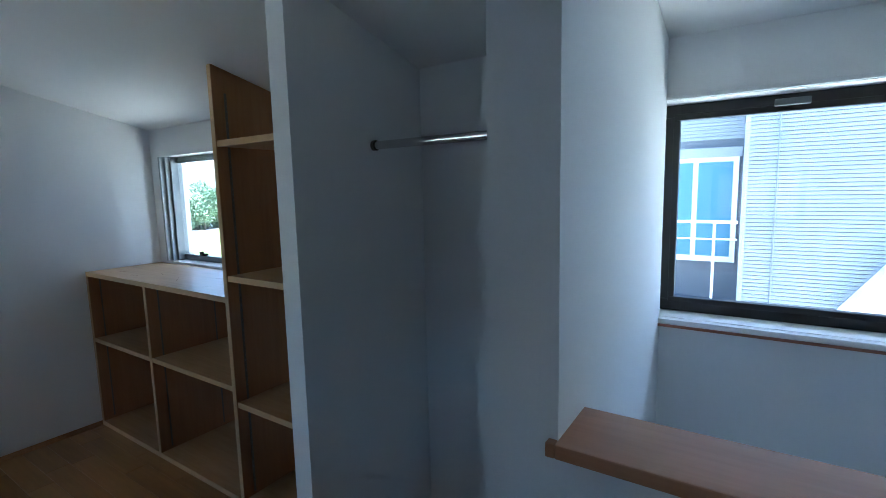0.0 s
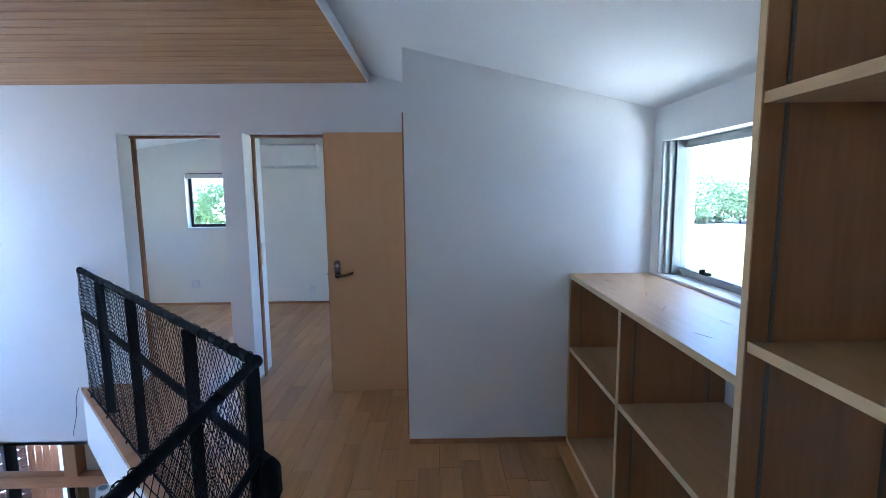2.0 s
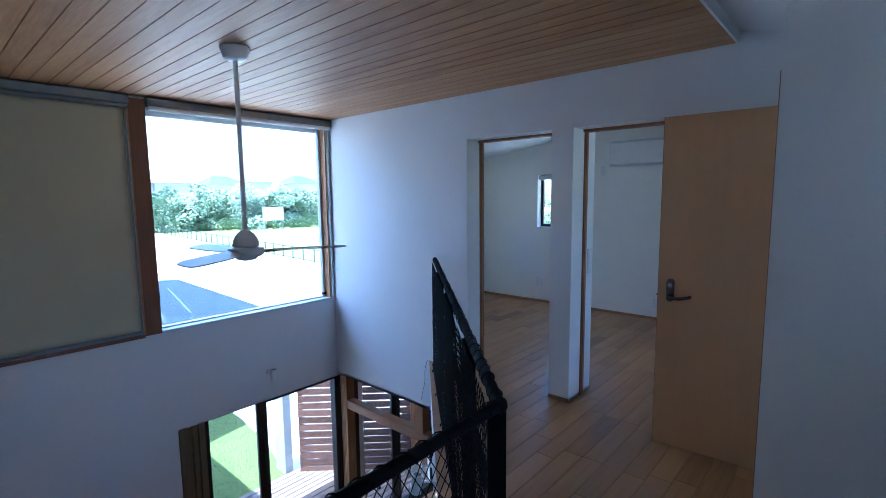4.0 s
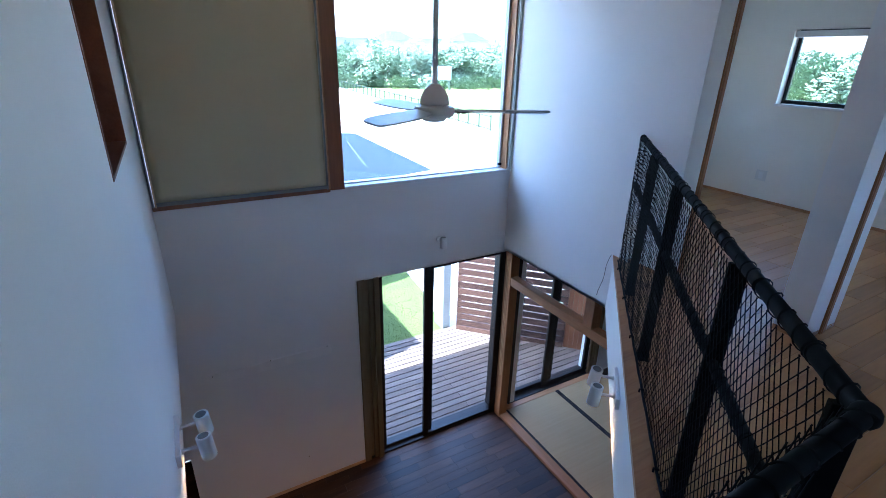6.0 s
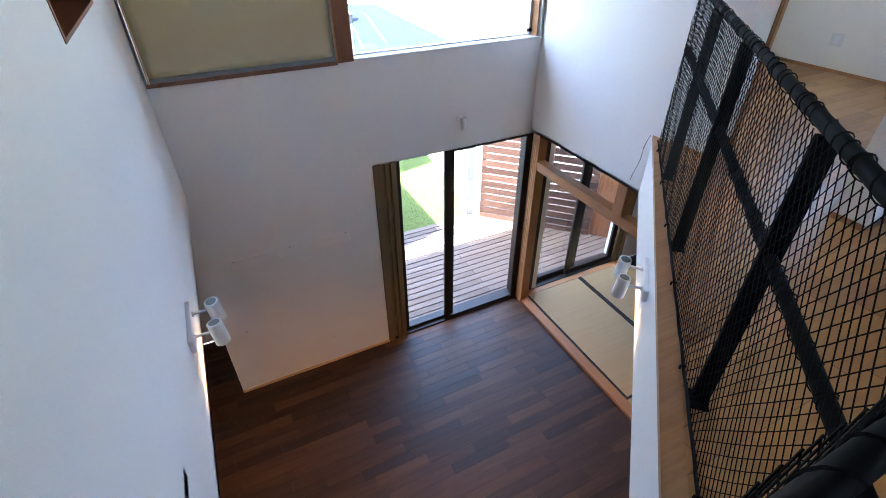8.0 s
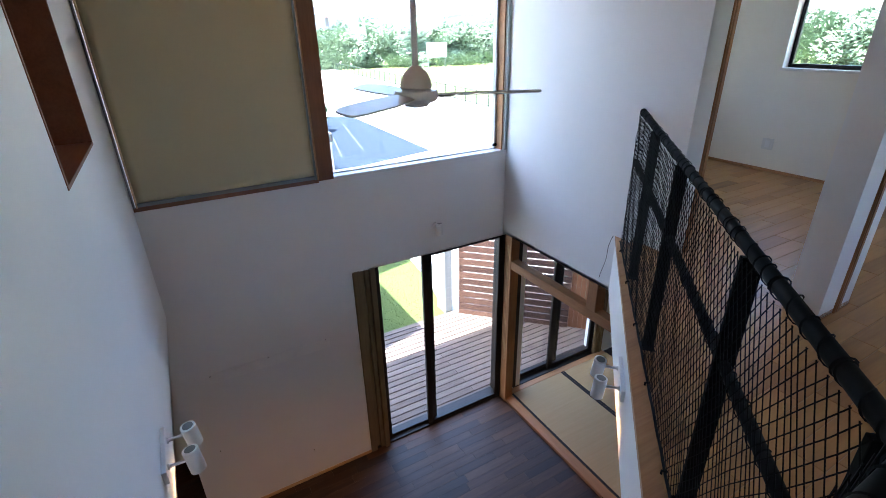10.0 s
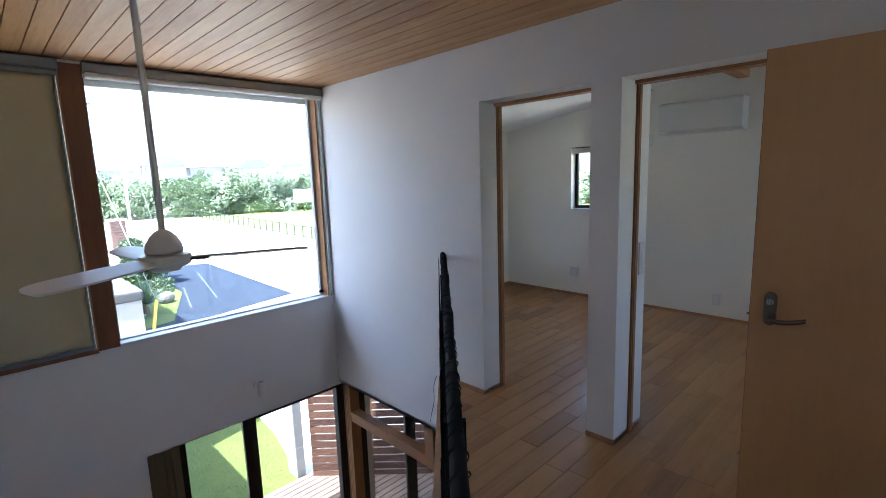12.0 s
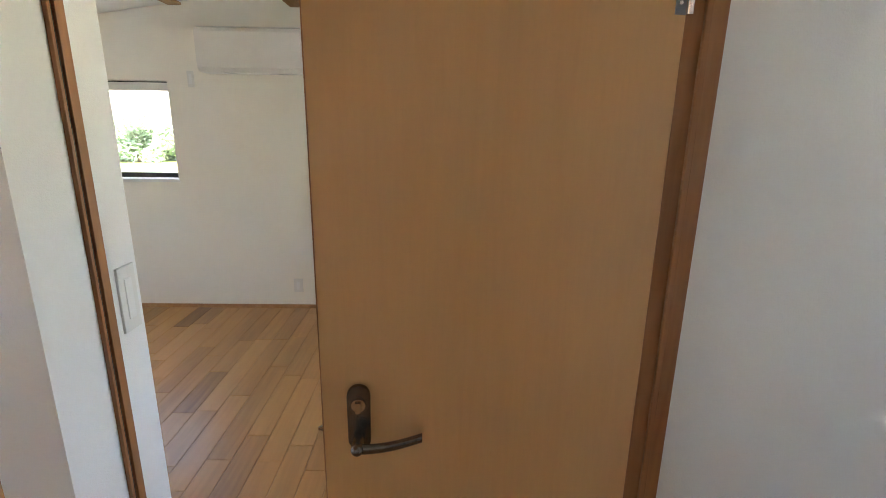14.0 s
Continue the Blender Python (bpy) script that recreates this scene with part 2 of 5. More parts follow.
def tube(bm, p0, p1, r0, r1=None, seg=12, caps=True):
    """A round bar or cone between two points."""
    r1 = r0 if r1 is None else r1
    p0, p1 = Vector(p0), Vector(p1)
    d = p1 - p0
    m = Matrix.Translation((p0 + p1) / 2) @ d.to_track_quat("Z", "Y").to_matrix().to_4x4()
    bmesh.ops.create_cone(bm, cap_ends=caps, segments=seg, radius1=r0, radius2=r1, depth=d.length, matrix=m)


def lathe(bm, profile, centre, seg=24):
    """A turned body round a vertical axis; profile: (radius, z)."""
    rings = []
    for r, z in profile:
        rings.append([bm.verts.new((centre[0] + r * math.cos(2 * math.pi * i / seg), centre[1] + r * math.sin(2 * math.pi * i / seg), z)) for i in range(seg)])
    for a, b in zip(rings, rings[1:]):
        for i in range(seg):
            bm.faces.new((a[i], a[(i + 1) % seg], b[(i + 1) % seg], b[i]))
    bm.faces.new(rings[0][::-1])
    bm.faces.new(rings[-1])


def part(name, bm, mat, parent=None, label="", smooth=False, shadow=True):
    """Links a bmesh as one mesh object, under a thing or part if given."""
    bmesh.ops.recalc_face_normals(bm, faces=bm.faces[:])
    me = bpy.data.meshes.new(name)
    bm.to_mesh(me)
    bm.free()
    me.materials.append(mat)
    if smooth:
        for p in me.polygons:
            p.use_smooth = True
        me.set_sharp_from_angle(angle=radians(35))
    ob = new(name, me)
    if parent:
        ob.parent = parent
        ob.matrix_parent_inverse = parent.matrix_world.inverted() if parent.matrix_basis == Matrix() else parent.matrix_basis.inverted()
    if label:
        tagged(ob, label)
    if not shadow:
        ob.visible_shadow = False
    return ob


def thing(name, label, category, group="", kind=""):
    return tagged(new(name), label, category, group, kind)


def wall(name, mat, x, y, z, holes=(), label="", kind="structure", parent=None):
    """A solid slab with openings through it. holes: (u0, u1, z0, z1) along the slab's longer side."""
    along_x = (x[1] - x[0]) > (y[1] - y[0])
    u0, u1 = x if along_x else y
    us = sorted({u0, u1, *[min(max(h[i], u0), u1) for h in holes for i in (0, 1)]})
    zs = sorted({*z, *[min(max(h[i], z[0]), z[1]) for h in holes for i in (2, 3)]})
    solid = [[not any(h[0] <= (a + b) / 2 <= h[1] and h[2] <= (c + d) / 2 <= h[3] for h in holes) for c, d in zip(zs, zs[1:])] for a, b in zip(us, us[1:])]
    t0, t1 = y if along_x else x
    bm = bmesh.new()
    P = (lambda u, t, w: bm.verts.new((u, t, w))) if along_x else (lambda u, t, w: bm.verts.new((t, u, w)))
    has = lambda i, j: 0 <= i < len(solid) and 0 <= j < len(solid[0]) and solid[i][j]
    for i in range(len(solid)):
        for j in range(len(solid[0])):
            if not solid[i][j]:
                continue
            a, b, c, d = us[i], us[i + 1], zs[j], zs[j + 1]
            for t in (t0, t1):
                bm.faces.new([P(a, t, c), P(b, t, c), P(b, t, d), P(a, t, d)])
            for ok, q in ((has(i - 1, j), ((a, t0, c), (a, t1, c), (a, t1, d), (a, t0, d))), (has(i + 1, j), ((b, t0, c), (b, t1, c), (b, t1, d), (b, t0, d))),
                          (has(i, j - 1), ((a, t0, c), (b, t0, c), (b, t1, c), (a, t1, c))), (has(i, j + 1), ((a, t0, d), (b, t0, d), (b, t1, d), (a, t1, d)))):
                if not ok:
                    bm.faces.new([P(*k) for k in q])
    bmesh.ops.remove_doubles(bm, verts=bm.verts[:], dist=1e-5)
    return tagged(part(name, bm, mat, parent), label, "wall", "", kind)


def prism(name, mat, outline, z0, z1, label, category, kind="structure", parent=None):
    """A flat slab with an outline in x, y."""
    bm = bmesh.new()
    lo = [bm.verts.new((x, y, z0)) for x, y in outline]
    hi = [bm.verts.new((x, y, z1)) for x, y in outline]
    bm.faces.new(lo[::-1])
    bm.faces.new(hi)
    for i in range(len(lo)):
        j = (i + 1) % len(lo)
        bm.faces.new((lo[i], lo[j], hi[j], hi[i]))
    return tagged(part(name, bm, mat, parent), label, category, "", kind)


def side_prism(bm, x0, x1, outline):
    """A body with an outline in y, z, drawn out along x."""
    a = [bm.verts.new((x0, y, z)) for y, z in outline]
    b = [bm.verts.new((x1, y, z)) for y, z in outline]
    bm.faces.new(a)
    bm.faces.new(b[::-1])
    for i in range(len(a)):
        j = (i + 1) % len(a)
        bm.faces.new((a[j], a[i], b[i], b[j]))


def frame_bars(parent, name, along, u0, u1, z0, z1, d0, d1, w, mat, label=""):
    """Four bars of a window frame, each a part. along: 'x' or 'y'; d0..d1: its depth."""
    for a, b, c, d in ((u0, u1, z0, z0 + w), (u0, u1, z1 - w, z1), (u0, u0 + w, z0 + w, z1 - w), (u1 - w, u1, z0 + w, z1 - w)):
        bx = (a, b, d0, d1, c, d) if along == "x" else (d0, d1, a, b, c, d)
        part(name, boxes(bx, bevel=min(0.003, w / 5)), mat, parent, label)


def pane(parent, along, u0, u1, z0, z1, d, t=0.005):
    bx = (u0, u1, d, d + t, z0, z1) if along == "x" else (d, d + t, u0, u1, z0, z1)
    return part("pane", boxes(bx), M_GLASS, parent, "clear glass pane", shadow=False)

M_STRIP = plain("dull_strip", (0.20, 0.17, 0.14), 0.45, 0.6)
M_ALUSTEP = plain("grey_aluminium_step", (0.42, 0.44, 0.45), 0.4, 0.3)
for k in (M_BLACK, M_NET, M_ASPHALT):
    k.node_tree.nodes["Principled BSDF"].inputs["Specular IOR Level"].default_value = 0.08
# White walls tinted cream for the warm light off the oak floor.
M_WALLROOM = noisy("warm_tinted_room_wall", (0.83, 0.795, 0.72), (0.88, 0.85, 0.78), 2.2, 0.75, 0.22, 260.0)


# ================= the house: structure =================
XW, XE = -4.54, -1.28          # door wall face and east wall face of the void
YS = -3.94                     # face of the tall window wall
ZL, ZC = -2.79, -0.49          # lower floor, lower ceiling level
ZW = 2.395                     # boarded ceiling
YN = 1.75                      # face of the wall with the shelf window
roof_z = lambda y: 2.38 - 0.24 * (y - 0.285)

# door wall, with the two doorways, thick enough for the sliding door pockets
wall("wall_doors", M_WALL, (-4.77, XW), (YS - 0.2, 1.95), (ZC, 2.75), [(-1.985, -1.19, -0.014, 2.03), (-1.02, -0.22, -0.014, 2.03)], "white plastered wall with two doorways")
wall("wall_door_pocket", M_WALL, (-4.90, -4.77), (-1.19, -1.02), (0, 2.6), (), "white plastered back of the pillar between the doorways")
# tall window wall: windows above, glazed sliding doors below
wall("wall_window", M_WALL, (-4.90, -1.16), (YS - 0.20, YS), (ZL, 2.75), [(-4.50, -2.745, 0.42, 2.335), (-2.605, -1.30, 0.42, 2.335), (-4.60, -2.81, ZL, -0.505)], "white plastered wall below a tall window")
wall("wall_tatami_window", M_WALL, (-7.6, -4.90), (YS - 0.20, YS), (ZL, ZC), [(-6.25, -4.8, ZL + 0.03, -0.6)], "white wall round the tatami room window")
wall("wall_east_void", M_WALL, (XE, XE + 0.12), (YS, -0.037), (ZC, 2.75), [(-3.06, -2.14, 1.03, 1.81)], "white plastered wall with a wood-lined niche")
wall("wall_stair_back", M_WALL, (XE + 0.12, 1.4), (-1.32, -1.2), (ZL, 2.75), [(-0.25, 0.45, 1.2, 1.7)], "plain white wall with a small added window")
wall("wall_stair_east", M_WALL, (1.4, 1.52), (-1.32, 1.95), (ZL, 2.75), (), "plain white wall beside the stairwell")
# wall to the neighbour's side, with the shelf window and the stair window
wall("wall_garden", M_WALL, (-4.54, 1.4), (YN, 1.95), (ZL, 2.3), [(-3.49, -2.70, 1.085, 1.835), (-0.178, 1.22, 1.105, 1.83), (-4.36, -3.80, 1.2, 1.9)], "white wall with two dark-framed windows")
# the closet's back, partition and stair column
wall("wall_closet_back", M_WALL, (-1.08, -0.287), (1.64, YN), (0, 2.2), (), "white closet back wall")
wall("partition", M_WALL, (-1.16, -1.08), (0.965, YN), (0, 2.35), (), "white partition end between shelves and closet")
wall("wall_stair_column", M_WALL, (-0.287, -0.155), (0.74, YN), (ZL, 2.35), (), "white wall beside the stair window")
wall("parapet", M_WALL, (-0.155, 1.4), (0.74, 0.865), (ZL, 1.10), (), "low white parapet along the stairwell")
# the small room block: face, door side
wall("wall_block", M_WALL, (-3.70, -3.59), (0.285, YN), (0, 2.5), (), "white plastered wall of the small room")
wall("wall_block_door", M_WALL, (XW, -3.70), (0.285, 0.338), (0, 2.55), [(-4.431, -3.701, 0, 2.038)], "white wall round the small room's doorway")
wall("wall_block_inner", M_WALL, (XW, -4.43), (0.338, YN), (0, 2.5), (), "white wall inside the small room")
# far room beyond the doorways
wall("wall_room_far", M_WALLROOM, (-7.62, -7.42), (-4.17, 1.95), (ZC, 2.95), [(-2.985, -2.205, 1.095, 1.845)], "white wall of the far room with a small window")
wall("wall_room_south", M_WALLROOM, (-7.42, -4.77), (-4.17, -3.97), (ZC, 2.75), [(-6.58, -5.85, 1.06, 1.79)], "white wall of the far room with a small window")
wall("wall_room_north", M_WALLROOM, (-7.42, -4.77), (1.75, 1.95), (0, 2.95), [(-6.9, -5.3, 0.9, 2.1)], "plain white wall of the far room")
# lower storey
# The unseen closing walls are coloured brown to dim the bounced light below.
wall("wall_lower_east", M_JAMB, (0.9, 1.0), (-5.0, 2.0), (ZL, ZC), (), "unseen plain lower room wall, brown to cut bounced light")
wall("wall_lower_north", M_JAMB, (-7.42, 0.9), (1.3, 1.42), (ZL, ZC), (), "unseen plain lower room wall, brown to cut bounced light")
wall("wall_lower_alcove", M_WALL, (-1.16, 0.9), (-5.0, -4.88), (ZL, ZC), (), "plain white wall of the lower alcove")
wall("wall_lower_return", M_WALL, (-1.28, -1.16), (-5.0, YS - 0.2), (ZL, ZC), (), "plain white end of the lower wall")
wall("wall_tatami_far", M_JAMB, (-7.6, -7.5), (YS, 1.3), (ZL, ZC), (), "unseen plain tatami room wall, brown to cut bounced light")

# ceilings
bm = bmesh.new()
n = 31
w = (XE - XW) / n
for i in range(n):
    a = XW + i * w
    bw = 0.0012
    sec = [(a + bw, ZW + 0.006), (a + bw + 0.002, ZW), (a + w - bw - 0.002, ZW), (a + w - bw, ZW + 0.006), (a + w - bw, ZW + 0.018), (a + bw, ZW + 0.018)]
    f0 = [bm.verts.new((x, YS, z)) for x, z in sec]
    f1 = [bm.verts.new((x, -0.045, z)) for x, z in sec]
    bm.faces.new(f0)
    bm.faces.new(f1[::-1])
    for k in range(6):
        bm.faces.new((f0[k], f1[k], f1[(k + 1) % 6], f0[(k + 1) % 6]))
tagged(part("ceiling_boarded", bm, M_CEILWOOD), "warm brown boarded ceiling with narrow joints", "ceiling", "", "structure")
tagged(part("ceiling_boarded_backing", boxes((XW, XE, YS, -0.045, ZW + 0.018, ZW + 0.05)), M_DARK), "dark backing above the boarded ceiling", "ceiling", "", "structure")
tagged(part("ceiling_edge", boxes((XW, XE, -0.045, -0.033, ZW - 0.002, 2.52)), M_CEIL), "white edge board of the boarded ceiling", "trim", "", "structure")
bm = bmesh.new()
side_prism(bm, -4.54, 1.4, [(-0.033, roof_z(-0.033)), (1.95, roof_z(1.95)), (1.95, roof_z(1.95) + 0.1), (-0.033, roof_z(-0.033) + 0.1)])
tagged(part("ceiling_sloped", bm, M_CEIL), "white ceiling sloping down to the garden wall", "ceiling", "", "structure")
tagged(part("ceiling_stair", boxes((XE, 1.4, -1.32, -0.033, 2.455, 2.55)), M_CEIL), "plain white ceiling", "ceiling", "", "structure")
room_z = lambda y: 2.11 + 0.15 * (y + 3.97)
bm = bmesh.new()
side_prism(bm, -7.42, -4.77, [(-3.97, room_z(-3.97)), (1.75, room_z(1.75)), (1.75, room_z(1.75) + 0.1), (-3.97, room_z(-3.97) + 0.1)])
tagged(part("ceiling_room", bm, M_CEIL), "white sloping ceiling of the far room", "ceiling", "", "structure")

# floors: the landing ends in a slanting edge over the void
EDGE_A, EDGE_C = (XW, -2.445), (-2.36, -0.305)
prism("floor_landing", M_DARK, [(-7.42, -3.97), (-4.90, -3.97), (-4.90, -2.80), (XW, -2.445), EDGE_C, (XE, -0.305), (XE, -1.2), (1.4, -1.2), (1.4, 0.74), (-0.155, 0.74), (-0.155, 1.75), (-7.42, 1.75)], -0.06, -0.016, "wooden plank floor of the landing", "floor")
prism("ceiling_lower", M_CEIL, [(-7.5, -3.94), (XW, -3.94), EDGE_A, EDGE_C, (XE, -0.305), (XE, -3.94), (-1.16, -3.94), (-1.16, -4.88), (0.9, -4.88), (0.9, 1.3), (-7.5, 1.3)], ZC, ZC + 0.03, "white ceiling of the lower room", "ceiling")


def fascia(name, p, q, z0, z1, t, mat, label, category="wall"):
    d = (Vector((*q, 0)) - Vector((*p, 0))).normalized()
    nrm = Vector((-d.y, d.x, 0)) * t
    return prism(name, mat, [p, q, (q[0] + nrm.x, q[1] + nrm.y), (p[0] + nrm.x, p[1] + nrm.y)], z0, z1, label, category)


fascia("wall_void_slant", EDGE_A, EDGE_C, ZC + 0.03, -0.025, 0.1, M_WALL, "white slanting side of the landing over the void")
fascia("wall_void_end", EDGE_C, (XE, -0.305), ZC + 0.03, -0.025, 0.1, M_WALL, "white side of the landing over the void")
fascia("nosing_slant", (XW, -2.455), (-2.355, -0.315), -0.025, 0.004, 0.075, M_OAKTRIM, "oak nosing along the landing's edge", "trim")
fascia("nosing_end", (-2.355, -0.315), (XE, -0.315), -0.025, 0.004, 0.075, M_OAKTRIM, "oak nosing along the landing's edge", "trim")
prism("floor_lower", M_DARK, [(-4.585, YS - 0.2), (-1.16, YS - 0.2), (-1.16, -4.88), (0.9, -4.88), (0.9, 1.3), (-4.585, 1.3)], ZL - 0.06, ZL - 0.016, "dark walnut plank floor of the lower room", "floor")
tagged(part("floor_tatami", boxes((-7.5, -4.70, YS, 1.3, ZL - 0.06, ZL - 0.01)), M_DARK), "base under the tatami mats", "floor", "", "structure")

# roof and outer shell, which shade the deck and the windows
bm = bmesh.new()
side_prism(bm, -8.1, 2.5, [(-4.9, 2.74), (-4.9, 2.86), (0.1, 3.2), (2.55, 2.48), (2.55, 2.34), (0.1, 3.06)])
tagged(part("roof", bm, M_ROOF), "dark metal roof with a deep eave over the deck", "roof", "", "structure")

# baseboards
def baseboard(x0, x1, y0, y1):
    tagged(part("baseboard", boxes((x0, x1, y0, y1, -0.012, 0.032), bevel=0.002), M_OAKTRIM), "low oak baseboard", "baseboard", "", "structure")


for b in ((-3.59, -3.582, 0.285, 1.27), (XW, XW + 0.008, -2.30, -1.985), (XW, XW + 0.008, -1.19, -1.02), (XW, XW + 0.008, -0.22, 0.285), (-4.77, XW, -1.993, -1.985), (-4.90, XW, -1.19, -1.182), (-4.90, XW, -1.028, -1.02),
          (-7.42, -7.411, -3.97, 1.75), (-7.411, -4.77, -3.97, -3.961), (-4.779, -4.77, -3.97, -1.985), (-4.909, -4.90, -1.19, -1.02), (-1.16, -1.08, 0.957, 0.965), (-0.287, -0.155, 0.732, 0.74), (XE, XE + 0.12, -0.037, -0.029)):
    baseboard(*b)
tagged(part("baseboard", boxes((-2.81, -1.16, YS, YS + 0.009, ZL - 0.01, ZL + 0.035), bevel=0.002), M_EDGE), "low pale baseboard of the lower wall", "baseboard", "", "structure")

# sliding door tracks set into the doorways
for k, (a, b) in enumerate(((-1.985, -1.19), (-1.02, -0.22))):
    d = tagged(new("doorway_%d" % (k + 1)), "white doorway lined with a thin wooden door track", "doorway", "", "structure")
    for u, v in ((a - 0.002, a + 0.012), (b - 0.012, b + 0.002)):
        part("track_post", boxes((-4.768, -4.738, u, v, 0, 2.03), bevel=0.002), M_JAMB, d)
        part("track_post", boxes((-4.725, -4.715, u, v, 0, 2.03), bevel=0.002), M_JAMB, d)
        part("gap", boxes((-4.735, -4.725, u, v - 0.006, 0, 2.03)), M_DARK, d)
    part("track_head", boxes((-4.765, -4.735, a, b, 2.012, 2.032), bevel=0.002), M_JAMB, d)
    part("track_head", boxes((-4.725, -4.695, a, b, 2.012, 2.032), bevel=0.002), M_JAMB, d)

# ================= windows =================
def tall_window():
    w = tagged(new("window_1"), "tall fixed window in a brown wooden frame", "window", "", "structure")
    # brown middle post and sill
    part("mullion", boxes((-2.745, -2.615, YS - 0.15, YS + 0.012, 0.405, 2.375), bevel=0.004), M_DARKWOOD, w, "brown wooden middle post")
    part("sill", boxes((-4.54, -2.745, YS - 0.15, YS + 0.014, 0.398, 0.424), bevel=0.003), M_WHITE, w, "white window sill")
    part("sill", boxes((-2.615, XE - 0.004, YS - 0.15, YS + 0.014, 0.392, 0.424), bevel=0.003), M_DARKWOOD, w, "brown wooden sill")
    part("side_post", boxes((-4.50, -4.484, YS - 0.12, YS - 0.004, 0.424, 2.30), bevel=0.003), M_OAKTRIM, w)
    # Channel, head and west bars are paled to carry the glare on the frame.
    part("side_channel", boxes((-4.535, -4.505, YS + 0.002, YS + 0.022, 0.424, 2.31), bevel=0.003), M_ALUSTEP, w, "pale guide channel of the blind")
    for a, b, c, d in ((-4.475, -2.745, 2.307, 2.335), (-4.475, -4.455, 0.424, 2.307), (-2.765, -2.745, 0.424, 2.307), (-4.447, -2.765, 0.4245, 0.434)):
        part("frame_bar", boxes((a, b, YS - 0.13, YS - 0.085, c, d), bevel=0.002), (M_ALUSTEP if a < -4.46 else M_ALU) if d > 1 else M_WHITE, w)
    frame_bars(w, "frame_bar", "x", -2.615, -1.30, 0.424, 2.335, YS - 0.13, YS - 0.085, 0.028, M_ALU)
    pane(w, "x", -4.45, -2.77, 0.45, 2.31, YS - 0.11)
    pane(w, "x", -2.59, -1.325, 0.45, 2.31, YS - 0.11)
    part("outer_head", boxes((-4.475, -2.745, YS - 0.19, YS - 0.135, 2.265, 2.335)), M_WHITE, w, "white outer head")
    part("sensor", boxes((-4.47, -4.43, YS - 0.08, YS - 0.06, 0.455, 0.48), bevel=0.003), M_BLACK, w, "small black sensor in the corner")


def roller(name, x0, x1, down, label):
    b = thing(name, label, "blind")
    bm = bmesh.new()
    side_prism(bm, x0, x1, [(YS - 0.002, 2.31), (YS + 0.05, 2.31), (YS + 0.068, 2.325), (YS + 0.07, 2.375), (YS + 0.06, 2.39), (YS - 0.002, 2.39)])
    part("head_box", bm, M_ALUGREY, b, "grey aluminium head box")
    bm = bmesh.new()
    tube(bm, (x0 + 0.01, YS + 0.04, 2.305), (x1 - 0.01, YS + 0.04, 2.305), 0.024, seg=16)
    part("roll", bm, M_ALUGREY if down else M_WHITE, b, smooth=True)
    if down:
        bm = bmesh.new()
        nx, nz = 24, 40
        g = [[bm.verts.new((x0 + 0.03 + (x1 - x0 - 0.06) * i / nx, YS + 0.018 + 0.003 * math.sin(i * 0.55 + j * 0.11) * math.sin(math.pi * j / nz), 0.455 + (2.30 - 0.455) * j / nz)) for i in range(nx + 1)] for j in range(nz + 1)]
        for j in range(nz):
            for i in range(nx):
                bm.faces.new((g[j][i], g[j][i + 1], g[j + 1][i + 1], g[j + 1][i]))
        ob = part("fabric", bm, M_BLIND, b, "beige blackout fabric", smooth=True)
        sol = ob.modifiers.new("thickness", "SOLIDIFY")
        sol.thickness = 0.0012
        part("bottom_bar", boxes((x0 + 0.025, x1 - 0.025, YS + 0.008, YS + 0.03, 0.428, 0.457), bevel=0.004), M_ALUGREY, b)
        for a in (x0 + 0.002, x1 - 0.032):
            part("guide", boxes((a, a + 0.011, YS + 0.0, YS + 0.038, 0.424, 2.31), bevel=0.002), M_EDGE if a > -2.0 else M_OAKTRIM, b)
            part("guide", boxes((a + 0.016, a + 0.03, YS + 0.0, YS + 0.034, 0.424, 2.31), bevel=0.002), M_ALUGREY, b)


tall_window()
roller("roller_blind", -2.615, XE - 0.004, True, "beige roller blind drawn down over the tall window")
roller("roller_blind", -4.535, -2.745, False, "roller blind rolled up under the boarded ceiling")


